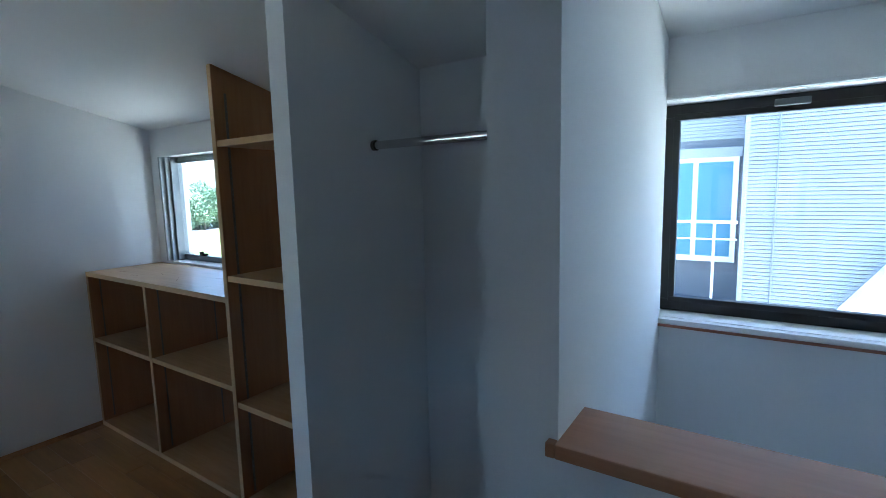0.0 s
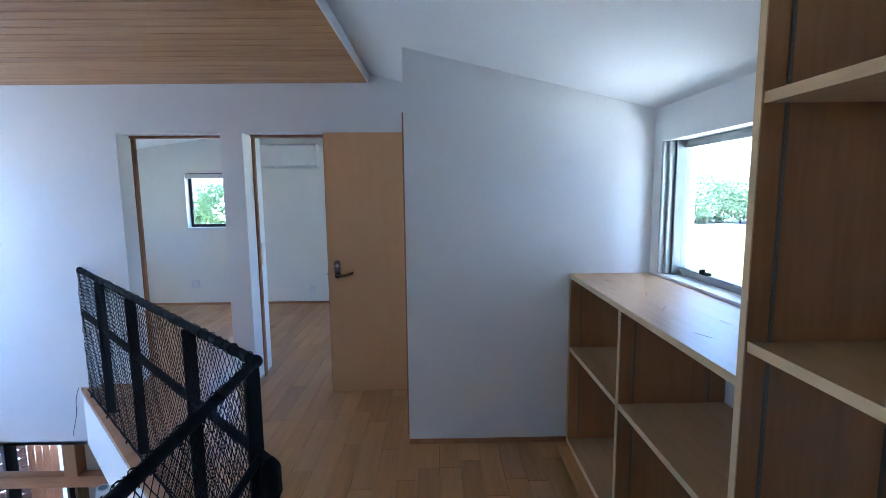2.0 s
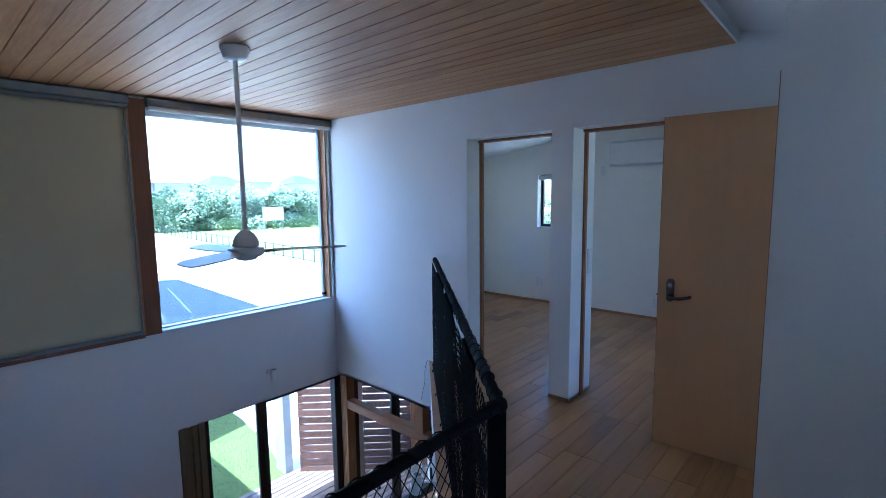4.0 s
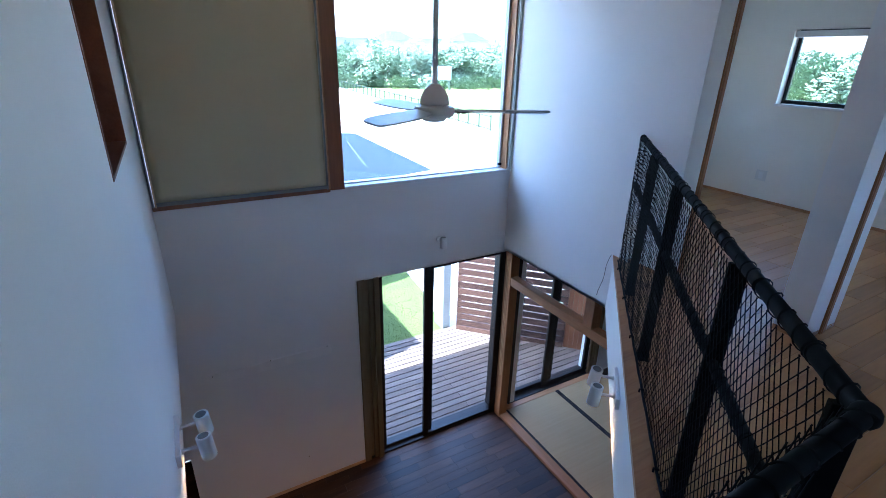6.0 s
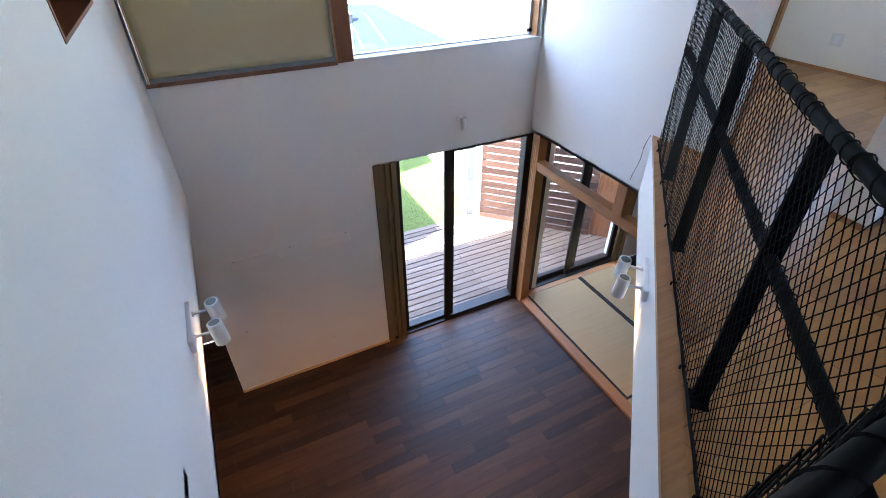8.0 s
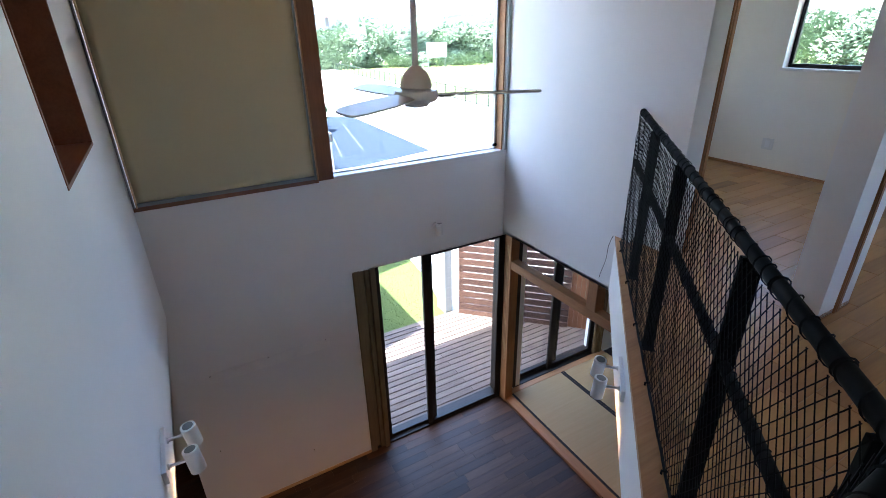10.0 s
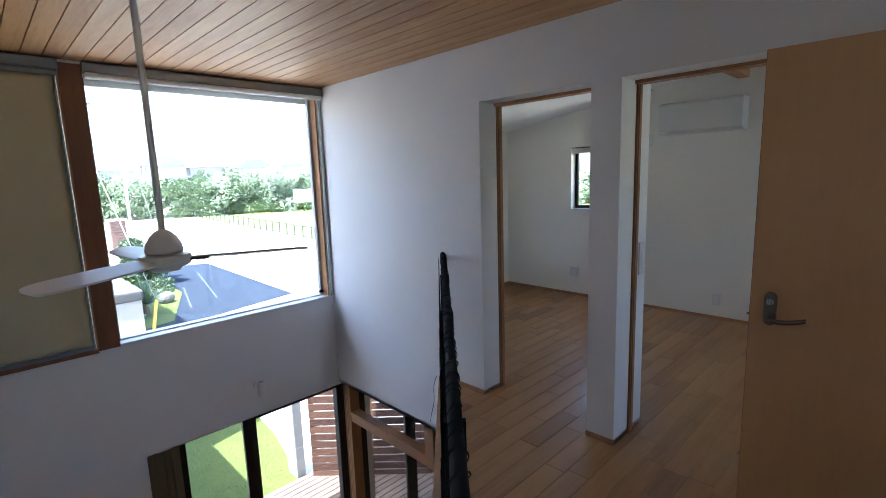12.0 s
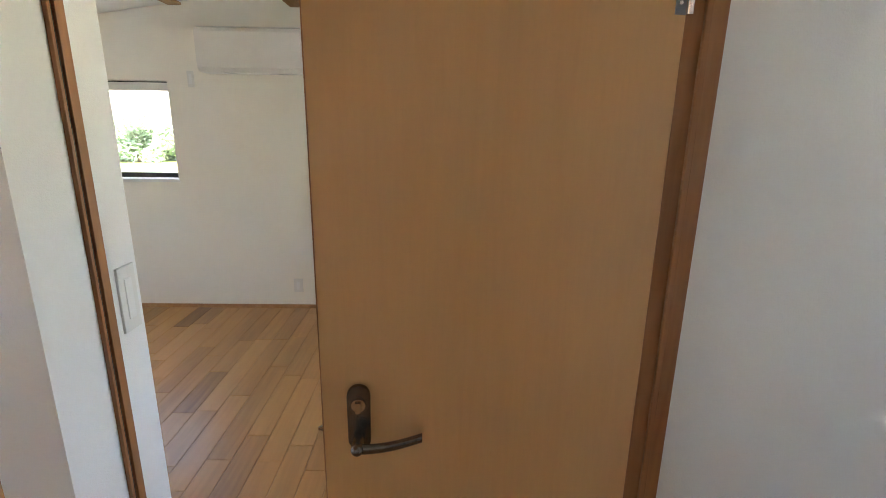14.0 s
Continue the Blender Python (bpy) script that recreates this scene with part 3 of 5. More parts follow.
def small_window(name, along, u0, u1, z0, z1, face, out, mat=M_ALU, sill=True, label="", w=0.035, blind=False, split=None):
    """A dark framed window set deep in a wall; face: the wall's inner face, out: the sign of outdoors."""
    g = tagged(new(name), label, "window", "", "structure")
    d0, d1 = sorted((face + out * 0.10, face + out * 0.15))
    frame_bars(g, "frame_bar", along, u0, u1, z0, z1, d0, d1, w, mat)
    i0, i1 = sorted((face + out * 0.09, face + out * 0.12))
    frame_bars(g, "sash_bar", along, u0 + w * 0.8, u1 - w * 0.8, z0 + w * 0.8, z1 - w * 0.8, i0, i1, 0.02, mat)
    pane(g, along, u0 + w, u1 - w, z0 + w, z1 - w, face + out * 0.11)
    if split:
        bx = (split - 0.02, split + 0.02, i0, i1, z0 + w, z1 - w) if along == "x" else (i0, i1, split - 0.02, split + 0.02, z0 + w, z1 - w)
        part("stile", boxes(bx, bevel=0.003), mat, g)
    if sill:
        s0, s1 = sorted((face - out * 0.02, face + out * 0.10))
        bx = (u0 - 0.01, u1 + 0.01, s0, s1, z0 - 0.022, z0 + 0.003) if along == "x" else (s0, s1, u0 - 0.01, u1 + 0.01, z0 - 0.022, z0 + 0.003)
        part("sill", boxes(bx, bevel=0.003), M_WHITE, g, "white sill board")
    if blind:
        b0, b1 = sorted((face + out * 0.02, face + out * 0.08))
        bx = (u0 + 0.005, u1 - 0.005, b0, b1, z1 - 0.075, z1 - 0.012) if along == "x" else (b0, b1, u0 + 0.005, u1 - 0.005, z1 - 0.075, z1 - 0.012)
        part("blind_box", boxes(bx, bevel=0.006), M_PLASTIC, g, "white folded blind at the head")
    return g


k = small_window("window_2", "x", -3.49, -2.70, 1.085, 1.835, YN, 1, M_ALUGREY, False, "grey aluminium window above the low shelves", 0.03)
for i, u in enumerate((-3.489, -3.462, -3.436)):
    part("frame_step", boxes((u, u + 0.022, YN - 0.004 + 0.025 * i, YN + 0.10, 1.086, 1.834), bevel=0.003), M_ALUSTEP if i < 2 else M_ALUGREY, k)
part("latch", boxes((-3.16, -3.09, YN + 0.06, YN + 0.085, 1.135, 1.15), (-3.135, -3.12, YN + 0.045, YN + 0.07, 1.14, 1.165), bevel=0.002), M_BLACK, k, "small black latch")
s = small_window("window_3", "x", -0.178, 1.22, 1.105, 1.83, YN, 1, M_ALU, False, "wide dark aluminium window over the stairwell", 0.042)
part("sill", boxes((-0.17, 1.35, YN - 0.028, YN + 0.1, 1.085, 1.103), bevel=0.002), M_WHITE, s, "white sill board")
part("sill_edge", boxes((-0.17, 1.35, YN - 0.032, YN - 0.002, 1.076, 1.0845), bevel=0.002), M_REDTRIM, s, "red-brown sill edge")
part("head_trim", boxes((-0.17, 1.35, YN - 0.012, YN + 0.1, 1.832, 1.846), bevel=0.002), M_WHITE, s)
part("catch", boxes((0.14, 0.23, YN + 0.05, YN + 0.075, 1.79, 1.81), bevel=0.003), M_ALUGREY, s, "grey catch")
# Unseen window, added so daylight reaches the closet and the stair column.
small_window("window_10", "x", -0.25, 0.45, 1.2, 1.7, -1.2, -1, M_ALU, True, "unseen small dark-framed window, added to light the stair landing", 0.04)
# Never in view; this opening is added to bring daylight into the far room.
small_window("window_9", "x", -6.9, -5.3, 0.9, 2.1, 1.75, 1, M_ALU, True, "unseen wide dark-framed window, added to brighten the far room", 0.04)
# Added out of view to light the white wall inside the small room.
small_window("window_8", "x", -4.36, -3.80, 1.2, 1.9, YN, 1, M_ALU, False, "unseen small dark-framed window, added to light the small room", 0.03)
small_window("window_4", "y", -2.985, -2.205, 1.095, 1.845, -7.42, -1, M_ALU, True, "small dark-framed window of the far room", 0.03, True)
small_window("window_5", "x", -6.58, -5.85, 1.06, 1.79, -3.97, -1, M_ALU, True, "small dark-framed window of the far room", 0.03, True)


def sliding_doors():
    g = tagged(new("window_6"), "large dark-framed sliding glass doors to the deck", "sliding door", "", "structure")
    y = YS - 0.09
    part("head", boxes((-4.60, -2.81, YS - 0.17, YS + 0.005, -0.518, -0.507), bevel=0.003), M_PLASTIC, g, "thin white head trim")
    part("threshold", boxes((-4.60, -2.81, YS - 0.19, YS - 0.004, ZL - 0.01, ZL + 0.022), bevel=0.004), M_ALU, g)
    for a, b, d in ((-3.685, -3.03, y), (-4.57, -3.55, y + 0.045)):
        s = part("sash", boxes((a, a + 0.065, d, d + 0.035, ZL + 0.022, -0.519), bevel=0.004), M_ALU, g, "dark sliding sash")
        part("sash_bar", boxes((b - 0.065, b, d, d + 0.035, ZL + 0.022, -0.519), bevel=0.004), M_ALU, s)
        part("sash_bar", boxes((a + 0.065, b - 0.065, d, d + 0.035, ZL + 0.022, ZL + 0.062), bevel=0.003), M_ALU, s)
        part("sash_bar", boxes((a + 0.065, b - 0.065, d, d + 0.035, -0.55, -0.519), bevel=0.003), M_ALU, s)
        part("pane", boxes((a + 0.05, b - 0.05, d + 0.012, d + 0.018, ZL + 0.058, -0.545)), M_GLASS, s, "clear glass pane", shadow=False)
    part("frame_post", boxes((-4.602, -4.565, YS - 0.19, YS + 0.0015, ZL - 0.01, -0.507), bevel=0.003), M_ALU, g)
    # stacked shutter boards beside the glass
    for i, (a, b, c) in enumerate(((-3.03, -2.975, 0.03), (-2.972, -2.93, 0.0), (-2.927, -2.885, -0.02), (-2.882, -2.815, 0.012))):
        part("shutter_board", boxes((a, b, YS - 0.17 + 0.02 * i, YS + c, ZL, -0.51), bevel=0.004), M_SHUTTER, g, "olive-brown stacked shutter boards")


def tatami_doors():
    g = tagged(new("window_7"), "dark-framed sliding glass doors of the tatami room", "sliding door", "", "structure")
    y = YS - 0.12
    for a, b, d in ((-5.60, -4.82, y), (-6.24, -5.41, y + 0.045)):
        s = part("sash", boxes((a, a + 0.08, d, d + 0.035, ZL + 0.06, -0.6), bevel=0.004), M_ALU, g, "dark sliding sash")
        part("sash_bar", boxes((b - 0.08, b, d, d + 0.035, ZL + 0.06, -0.6), bevel=0.004), M_ALU, s)
        part("sash_bar", boxes((a + 0.05, b - 0.05, d, d + 0.035, ZL + 0.06, ZL + 0.12), bevel=0.003), M_ALU, s)
        part("pane", boxes((a + 0.045, b - 0.045, d + 0.012, d + 0.018, ZL + 0.11, -0.6)), M_GLASS, s, "clear glass pane", shadow=False)
    part("track", boxes((-6.25, -4.79, YS - 0.205, YS + 0.003, ZL + 0.02, ZL + 0.045), bevel=0.003), M_ALU, g)
    part("frame_post", boxes((-4.83, -4.70, YS - 0.207, YS + 0.004, ZL + 0.046, -0.59), bevel=0.003), M_ALU, g)
    for i, a in enumerate((-6.36, -6.31, -6.26)):
        part("shutter_board", boxes((a, a + 0.045, YS - 0.02, YS + 0.03 - 0.01 * i, ZL + 0.03, -0.6), bevel=0.004), M_SHUTTER, g)


sliding_doors()
tatami_doors()

# post and rail between the lower room and the tatami room
p = thing("timber_post", "square orange-brown timber post beside the glass doors", "post")
part("shaft", boxes((-4.69, -4.575, YS + 0.002, YS + 0.117, ZL - 0.01, ZC), bevel=0.005), M_POST, p)
part("pull_chain", boxes((-4.572, -4.568, YS + 0.05, YS + 0.054, -2.15, -0.62), (-4.572, -4.568, YS + 0.075, YS + 0.079, -2.15, -0.62), (-4.572, -4.568, YS + 0.05, YS + 0.079, -2.154, -2.15)), M_EDGE, p, "thin blind chain")
r = thing("timber_lintel", "orange-brown timber lintel with a short strut", "beam")
part("beam", boxes((-4.68, -4.58, YS + 0.117, 1.3, -0.90, -0.80), bevel=0.005), M_BEAM, r)
for y in (-2.70, -1.3, 0.1):
    part("strut", boxes((-4.685, -4.575, y, y + 0.11, -0.80, ZC), bevel=0.004), M_POST, r)
tagged(part("tatami_frame_board", boxes((-4.70, -4.585, YS + 0.002, 1.3, ZL - 0.06, ZL + 0.036), bevel=0.006), M_BEAM), "pale wooden edge board beside the tatami", "trim", "", "structure")
tagged(part("tatami_sill_board", boxes((-6.4, -4.70, YS + 0.002, YS + 0.085, ZL - 0.01, ZL + 0.034), bevel=0.004), M_OAKTRIM), "wooden board under the tatami room window", "trim", "", "structure")


def tatami(x0, x1, y0, y1, along):
    t = thing("tatami_mat", "straw tatami mat with a black cloth border", "tatami", "tatami mats")
    part("straw", boxes((x0, x1, y0, y1, ZL - 0.01, ZL + 0.036), bevel=0.003), M_TATAMI, t)
    for a, b, c, d in (((x0, x0 + 0.028, y0, y1), (x1 - 0.028, x1, y0, y1)) if along == "y" else ((x0, x1, y0, y0 + 0.028), (x0, x1, y1 - 0.028, y1))):
        part("border", boxes((a, b, c, d, ZL + 0.0365, ZL + 0.039)), M_TATAMIEDGE, t)


tatami(-5.565, -4.703, -3.85, -2.075, "y")
tatami(-6.43, -5.568, -3.85, -2.075, "y")
tatami(-6.43, -4.703, -2.072, -1.21, "x")
tatami(-6.43, -4.703, -1.207, -0.345, "x")


# ================= fixed furniture and fittings =================
def low_shelves():
    c = thing("low_shelf_unit", "open low shelving of pale brown plywood under the window", "shelves")
    x0, x1, y0, y1 = -3.585, -1.99, 1.27, YN - 0.002
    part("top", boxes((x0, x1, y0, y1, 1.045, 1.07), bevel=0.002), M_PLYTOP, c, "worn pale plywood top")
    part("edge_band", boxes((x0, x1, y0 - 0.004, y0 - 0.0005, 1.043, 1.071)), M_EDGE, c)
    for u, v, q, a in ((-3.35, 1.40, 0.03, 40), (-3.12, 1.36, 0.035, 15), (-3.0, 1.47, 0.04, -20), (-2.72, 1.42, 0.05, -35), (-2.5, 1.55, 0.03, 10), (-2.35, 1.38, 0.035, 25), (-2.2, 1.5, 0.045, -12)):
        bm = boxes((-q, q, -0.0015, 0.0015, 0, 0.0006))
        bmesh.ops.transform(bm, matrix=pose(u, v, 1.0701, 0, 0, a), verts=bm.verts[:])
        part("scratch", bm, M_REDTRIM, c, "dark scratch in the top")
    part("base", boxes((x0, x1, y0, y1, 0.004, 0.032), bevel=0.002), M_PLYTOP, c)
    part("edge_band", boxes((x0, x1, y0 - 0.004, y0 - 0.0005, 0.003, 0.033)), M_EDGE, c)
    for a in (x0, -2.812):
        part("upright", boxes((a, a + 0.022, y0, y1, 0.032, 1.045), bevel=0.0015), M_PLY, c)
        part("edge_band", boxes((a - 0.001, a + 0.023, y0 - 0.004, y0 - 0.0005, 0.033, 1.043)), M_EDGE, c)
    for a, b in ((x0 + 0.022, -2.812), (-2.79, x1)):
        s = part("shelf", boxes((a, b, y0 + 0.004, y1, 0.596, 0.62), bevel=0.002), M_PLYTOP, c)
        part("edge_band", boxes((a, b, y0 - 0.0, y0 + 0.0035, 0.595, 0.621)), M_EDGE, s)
    for a in (x0 + 0.022, -2.79):
        for y in (y0 + 0.06, y1 - 0.08):
            part("shelf_strip", boxes((a, a + 0.002, y, y + 0.009, 0.05, 1.03)), M_STRIP, c, "perforated metal shelf strip")


def tall_shelves():
    c = thing("tall_shelf_unit", "tall open shelving of brown plywood with a slanted top", "shelves")
    x0, x1, y0, y1 = -1.99, -1.162, 1.268, YN - 0.002
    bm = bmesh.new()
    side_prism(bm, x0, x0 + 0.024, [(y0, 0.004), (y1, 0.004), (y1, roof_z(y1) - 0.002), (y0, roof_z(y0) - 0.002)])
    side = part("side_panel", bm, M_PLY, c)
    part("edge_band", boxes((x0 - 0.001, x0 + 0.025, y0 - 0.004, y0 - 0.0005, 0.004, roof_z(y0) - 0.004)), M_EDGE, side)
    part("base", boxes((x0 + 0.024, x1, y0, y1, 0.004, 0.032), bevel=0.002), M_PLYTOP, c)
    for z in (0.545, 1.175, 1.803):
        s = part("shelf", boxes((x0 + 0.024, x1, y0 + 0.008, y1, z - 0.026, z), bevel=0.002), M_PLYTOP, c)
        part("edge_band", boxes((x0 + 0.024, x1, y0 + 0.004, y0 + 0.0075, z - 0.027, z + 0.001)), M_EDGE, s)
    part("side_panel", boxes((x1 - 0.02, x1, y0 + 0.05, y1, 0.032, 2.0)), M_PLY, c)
    for y in (y0 + 0.055, y1 - 0.09):
        strip = part("shelf_strip", boxes((x0 + 0.024, x0 + 0.028, y, y + 0.011, 0.05, 2.02)), M_STRIP, c, "perforated metal shelf strip")
        bm = bmesh.new()
        for i in range(76):
            z = 0.08 + i * 0.0254
            add_box(bm, x0 + 0.0281, x0 + 0.0286, y + 0.004, y + 0.0075, z, z + 0.007)
        part("slot", bm, M_ALUGREY, strip)


low_shelves()
tall_shelves()

# hanging rail in the closet
rod = thing("clothes_rail", "chrome clothes rail across the closet", "clothes rail")
bm = bmesh.new()
tube(bm, (-1.079, 1.34, 1.725), (-0.288, 1.34, 1.725), 0.015, seg=20)
part("tube", bm, M_CHROME, rod, smooth=True)
for a in (-1.0795, -0.3015):
    bm = bmesh.new()
    tube(bm, (a, 1.34, 1.725), (a + 0.014, 1.34, 1.725), 0.019, seg=20)
    part("end_socket", bm, M_STEEL, rod, smooth=True)

cap = tagged(part("parapet_cap", boxes((-0.155, 1.4, 0.72, 0.888, 1.10, 1.126), (-0.172, -0.155, 0.72, 0.7395, 1.10, 1.126), bevel=0.003), M_CAP), "reddish-brown wooden cap on the stair parapet", "trim", "", "structure")

# niche lining in the east wall
nl = tagged(new("wall_niche"), "dark red-brown wood lining of a wall niche", "niche", "", "structure")
for b in ((XE - 0.004, -1.115, -3.06, -2.14, 1.03, 1.046), (XE - 0.004, -1.115, -3.06, -2.14, 1.794, 1.81), (XE - 0.004, -1.115, -3.06, -3.044, 1.046, 1.794), (XE - 0.004, -1.115, -2.156, -2.14, 1.046, 1.794)):
    part("board", boxes(b, bevel=0.002), M_NICHE, nl)
part("back_board", boxes((-1.125, -1.115, -3.044, -2.156, 1.046, 1.794)), M_NICHE, nl)


# small room door, swung right open
def open_door():
    d = tagged(new("door_1"), "maple veneer door standing open with a steel lever handle", "door", "", "structure")
    p0, p1 = Vector((-4.402, 0.266)), Vector((-4.372, -0.36))
    ang = math.degrees(math.atan2(p1.y - p0.y, p1.x - p0.x))
    L = (p1 - p0).length
    m = pose(p0.x, p0.y, 0, 0, 0, ang)
    d.matrix_world = m
    d.matrix_basis = m

    def sub(name, bm, mat, parent=d, label="", smooth=False):
        bmesh.ops.transform(bm, matrix=m, verts=bm.verts[:])
        return part(name, bm, mat, parent, label, smooth)
    # along x: from the hinge; +y: towards the landing
    leaf = sub("leaf", boxes((0, L, -0.034, 0, 0.008, 2.006), bevel=0.0015), M_DOOR)
    sub("edge", boxes((L, L + 0.002, -0.034, 0.0005, 0.008, 2.006)), M_JAMB)
    sub("edge", boxes((-0.002, 0, -0.034, 0.0005, 0.008, 2.006)), M_JAMB)
    # lever handle on an oval plate
    bm = bmesh.new()
    outline = []
    for i in range(24):
        a = math.pi * i / 12
        r = 0.0225
        cz = 0.983 + (0.047 if math.sin(a) >= 0 else -0.047)
        outline.append((L - 0.07 + r * math.cos(a), cz + r * math.sin(a)))
    f = bm.faces.new([bm.verts.new((x, 0.0, z)) for x, z in outline])
    ex = bmesh.ops.extrude_face_region(bm, geom=[f])
    bmesh.ops.translate(bm, vec=(0, 0.009, 0), verts=[v for v in ex["geom"] if isinstance(v, bmesh.types.BMVert)])
    h = sub("handle_plate", bm, M_STEEL, d, "brushed steel oval handle plate", True)
    bm = bmesh.new()
    tube(bm, (L - 0.07, 0.008, 0.945), (L - 0.07, 0.052, 0.945), 0.011, seg=16)
    bmesh.ops.create_uvsphere(bm, u_segments=14, v_segments=8, radius=0.0125, matrix=Matrix.Translation((L - 0.07, 0.052, 0.945)))
    pts = [(L - 0.07 - 0.122 * t, 0.052 - 0.010 * math.sin(t * 2.2), 0.945 + 0.016 * t * t - 0.006 * math.sin(math.pi * t)) for t in [i / 8 for i in range(9)]]
    rings = []
    for i, (x, y, z) in enumerate(pts):
        hh, ww = 0.0105 - 0.001 * i / 8, 0.0065
        rings.append([bm.verts.new((x, y + ww * math.cos(a), z + hh * math.sin(a))) for a in [2 * math.pi * k / 12 for k in range(12)]])
    for a, b in zip(rings, rings[1:]):
        for k in range(12):
            bm.faces.new((a[k], a[(k + 1) % 12], b[(k + 1) % 12], b[k]))
    bm.faces.new(rings[-1])
    sub("lever", bm, M_STEEL, h, "brushed steel lever", True)
    bm = bmesh.new()
    tube(bm, (L - 0.07, 0.008, 1.013), (L - 0.07, 0.014, 1.013), 0.014, seg=20)
    add_box(bm, L - 0.075, L - 0.065, 0.013, 0.024, 1.002, 1.024)
    sub("thumb_turn", bm, M_CHROME, h, "", True)
    sub("latch_plate", boxes((L + 0.001, L + 0.004, -0.028, -0.006, 0.85, 0.99)), M_CHROME, d)
    bm = bmesh.new()
    tube(bm, (L + 0.002, -0.017, 0.945), (L + 0.014, -0.017, 0.945), 0.007, 0.004, 10)
    sub("latch_bolt", bm, M_CHROME, d)
    # hinges
    for z in (0.25, 1.72):
        hg = sub("hinge", boxes((0.002, 0.020, 0.0005, 0.0025, z, z + 0.09)), M_ZINC, d, "dull metal butt hinge")
        bm = bmesh.new()
        tube(bm, (-0.004, 0.004, z), (-0.004, 0.004, z + 0.09), 0.0055, seg=10)
        for i in range(3):
            tube(bm, (0.012, 0.002, z + 0.018 + i * 0.027), (0.012, 0.0035, z + 0.018 + i * 0.027), 0.0035, seg=8)
        sub("knuckle", bm, M_CHROME, hg)


open_door()
jf = tagged(new("door_frame_1"), "orange-brown wooden jamb of the small room's doorway", "door frame", "", "structure")
for b in ((-4.432, -4.41, 0.268, 0.343, 0, 2.04), (-3.722, -3.70, 0.268, 0.343, 0, 2.04)):
    part("jamb", boxes(b, bevel=0.003), M_JAMB, jf)
part("jamb_head", boxes((-4.41, -3.722, 0.268, 0.343, 2.018, 2.04), bevel=0.003), M_JAMB, jf)
part("stop", boxes((-4.41, -4.402, 0.300, 0.312, 0, 2.018), bevel=0.002), M_JAMB, jf)
part("strike_plate", boxes((-3.728, -3.7215, 0.29, 0.318, 0.88, 0.99)), M_PLASTIC, jf, "pale strike plate")


# ceiling fan
def ceiling_fan():
    fx, fy = -2.66, -2.13
    f = thing("ceiling_fan", "white three-bladed ceiling fan on a long rod, at rest", "ceiling fan")
    bm = bmesh.new()
    lathe(bm, [(0.055, ZW), (0.078, ZW), (0.08, ZW - 0.012), (0.075, ZW - 0.02), (0.06, ZW - 0.062), (0.045, ZW - 0.072), (0.02, ZW - 0.074)], (fx, fy), 28)
    part("canopy", bm, M_WHITE, f, smooth=True)
    bm = bmesh.new()
    tube(bm, (fx, fy, 1.355), (fx, fy, ZW - 0.06), 0.0135, seg=16)
    part("rod", bm, M_WHITE, f, smooth=True)
    bm = bmesh.new()
    lathe(bm, [(0.016, 1.38), (0.028, 1.373), (0.052, 1.35), (0.068, 1.32), (0.074, 1.29), (0.07, 1.282), (0.06, 1.28)], (fx, fy), 28)
    part("dome", bm, M_WHITE, f, smooth=True)
    bm = bmesh.new()
    lathe(bm, [(0.06, 1.279), (0.095, 1.273), (0.10, 1.263), (0.10, 1.24), (0.09, 1.227), (0.06, 1.217), (0.055, 1.205), (0.02, 1.198)], (fx, fy), 28)
    part("motor", bm, M_WHITE, f, smooth=True)
    for a in (36, 156, 276):
        m = pose(fx, fy, 1.253, 0, 0, a) @ pose(0, 0, 0, -11, 0, 0)
        bm = bmesh.new()
        prof = [(0.10, -0.042, 0.042), (0.16, -0.052, 0.052), (0.30, -0.058, 0.058), (0.46, -0.056, 0.056), (0.54, -0.05, 0.052), (0.575, -0.034, 0.045), (0.585, -0.01, 0.03)]
        up = [[bm.verts.new((r, y, 0.004)) for y in (a0, (a0 + b0) / 2, b0)] for r, a0, b0 in prof]
        lo = [[bm.verts.new((r, y, -0.004)) for y in (a0, (a0 + b0) / 2, b0)] for r, a0, b0 in prof]
        for i in range(len(prof) - 1):
            for j in range(2):
                bm.faces.new((up[i][j], up[i + 1][j], up[i + 1][j + 1], up[i][j + 1]))
                bm.faces.new((lo[i][j], lo[i][j + 1], lo[i + 1][j + 1], lo[i + 1][j]))
            bm.faces.new((up[i][0], lo[i][0], lo[i + 1][0], up[i + 1][0]))
            bm.faces.new((up[i][2], up[i + 1][2], lo[i + 1][2], lo[i][2]))
        for s in (0, -1):
            for j in range(2):
                bm.faces.new((up[s][j], up[s][j + 1], lo[s][j + 1], lo[s][j]))
        bmesh.ops.transform(bm, matrix=m, verts=bm.verts[:])
        b = part("blade", bm, M_WHITE, f)
        bm = boxes((0.07, 0.17, -0.02, 0.02, -0.012, -0.005), bevel=0.003)
        for q in (0.12, 0.15):
            tube(bm, (q, 0.012, -0.014), (q, 0.012, -0.011), 0.005, seg=8)
            tube(bm, (q, -0.012, -0.014), (q, -0.012, -0.011), 0.005, seg=8)
        bmesh.ops.transform(bm, matrix=m, verts=bm.verts[:])
        part("blade_iron", bm, M_STEEL, b)


ceiling_fan()


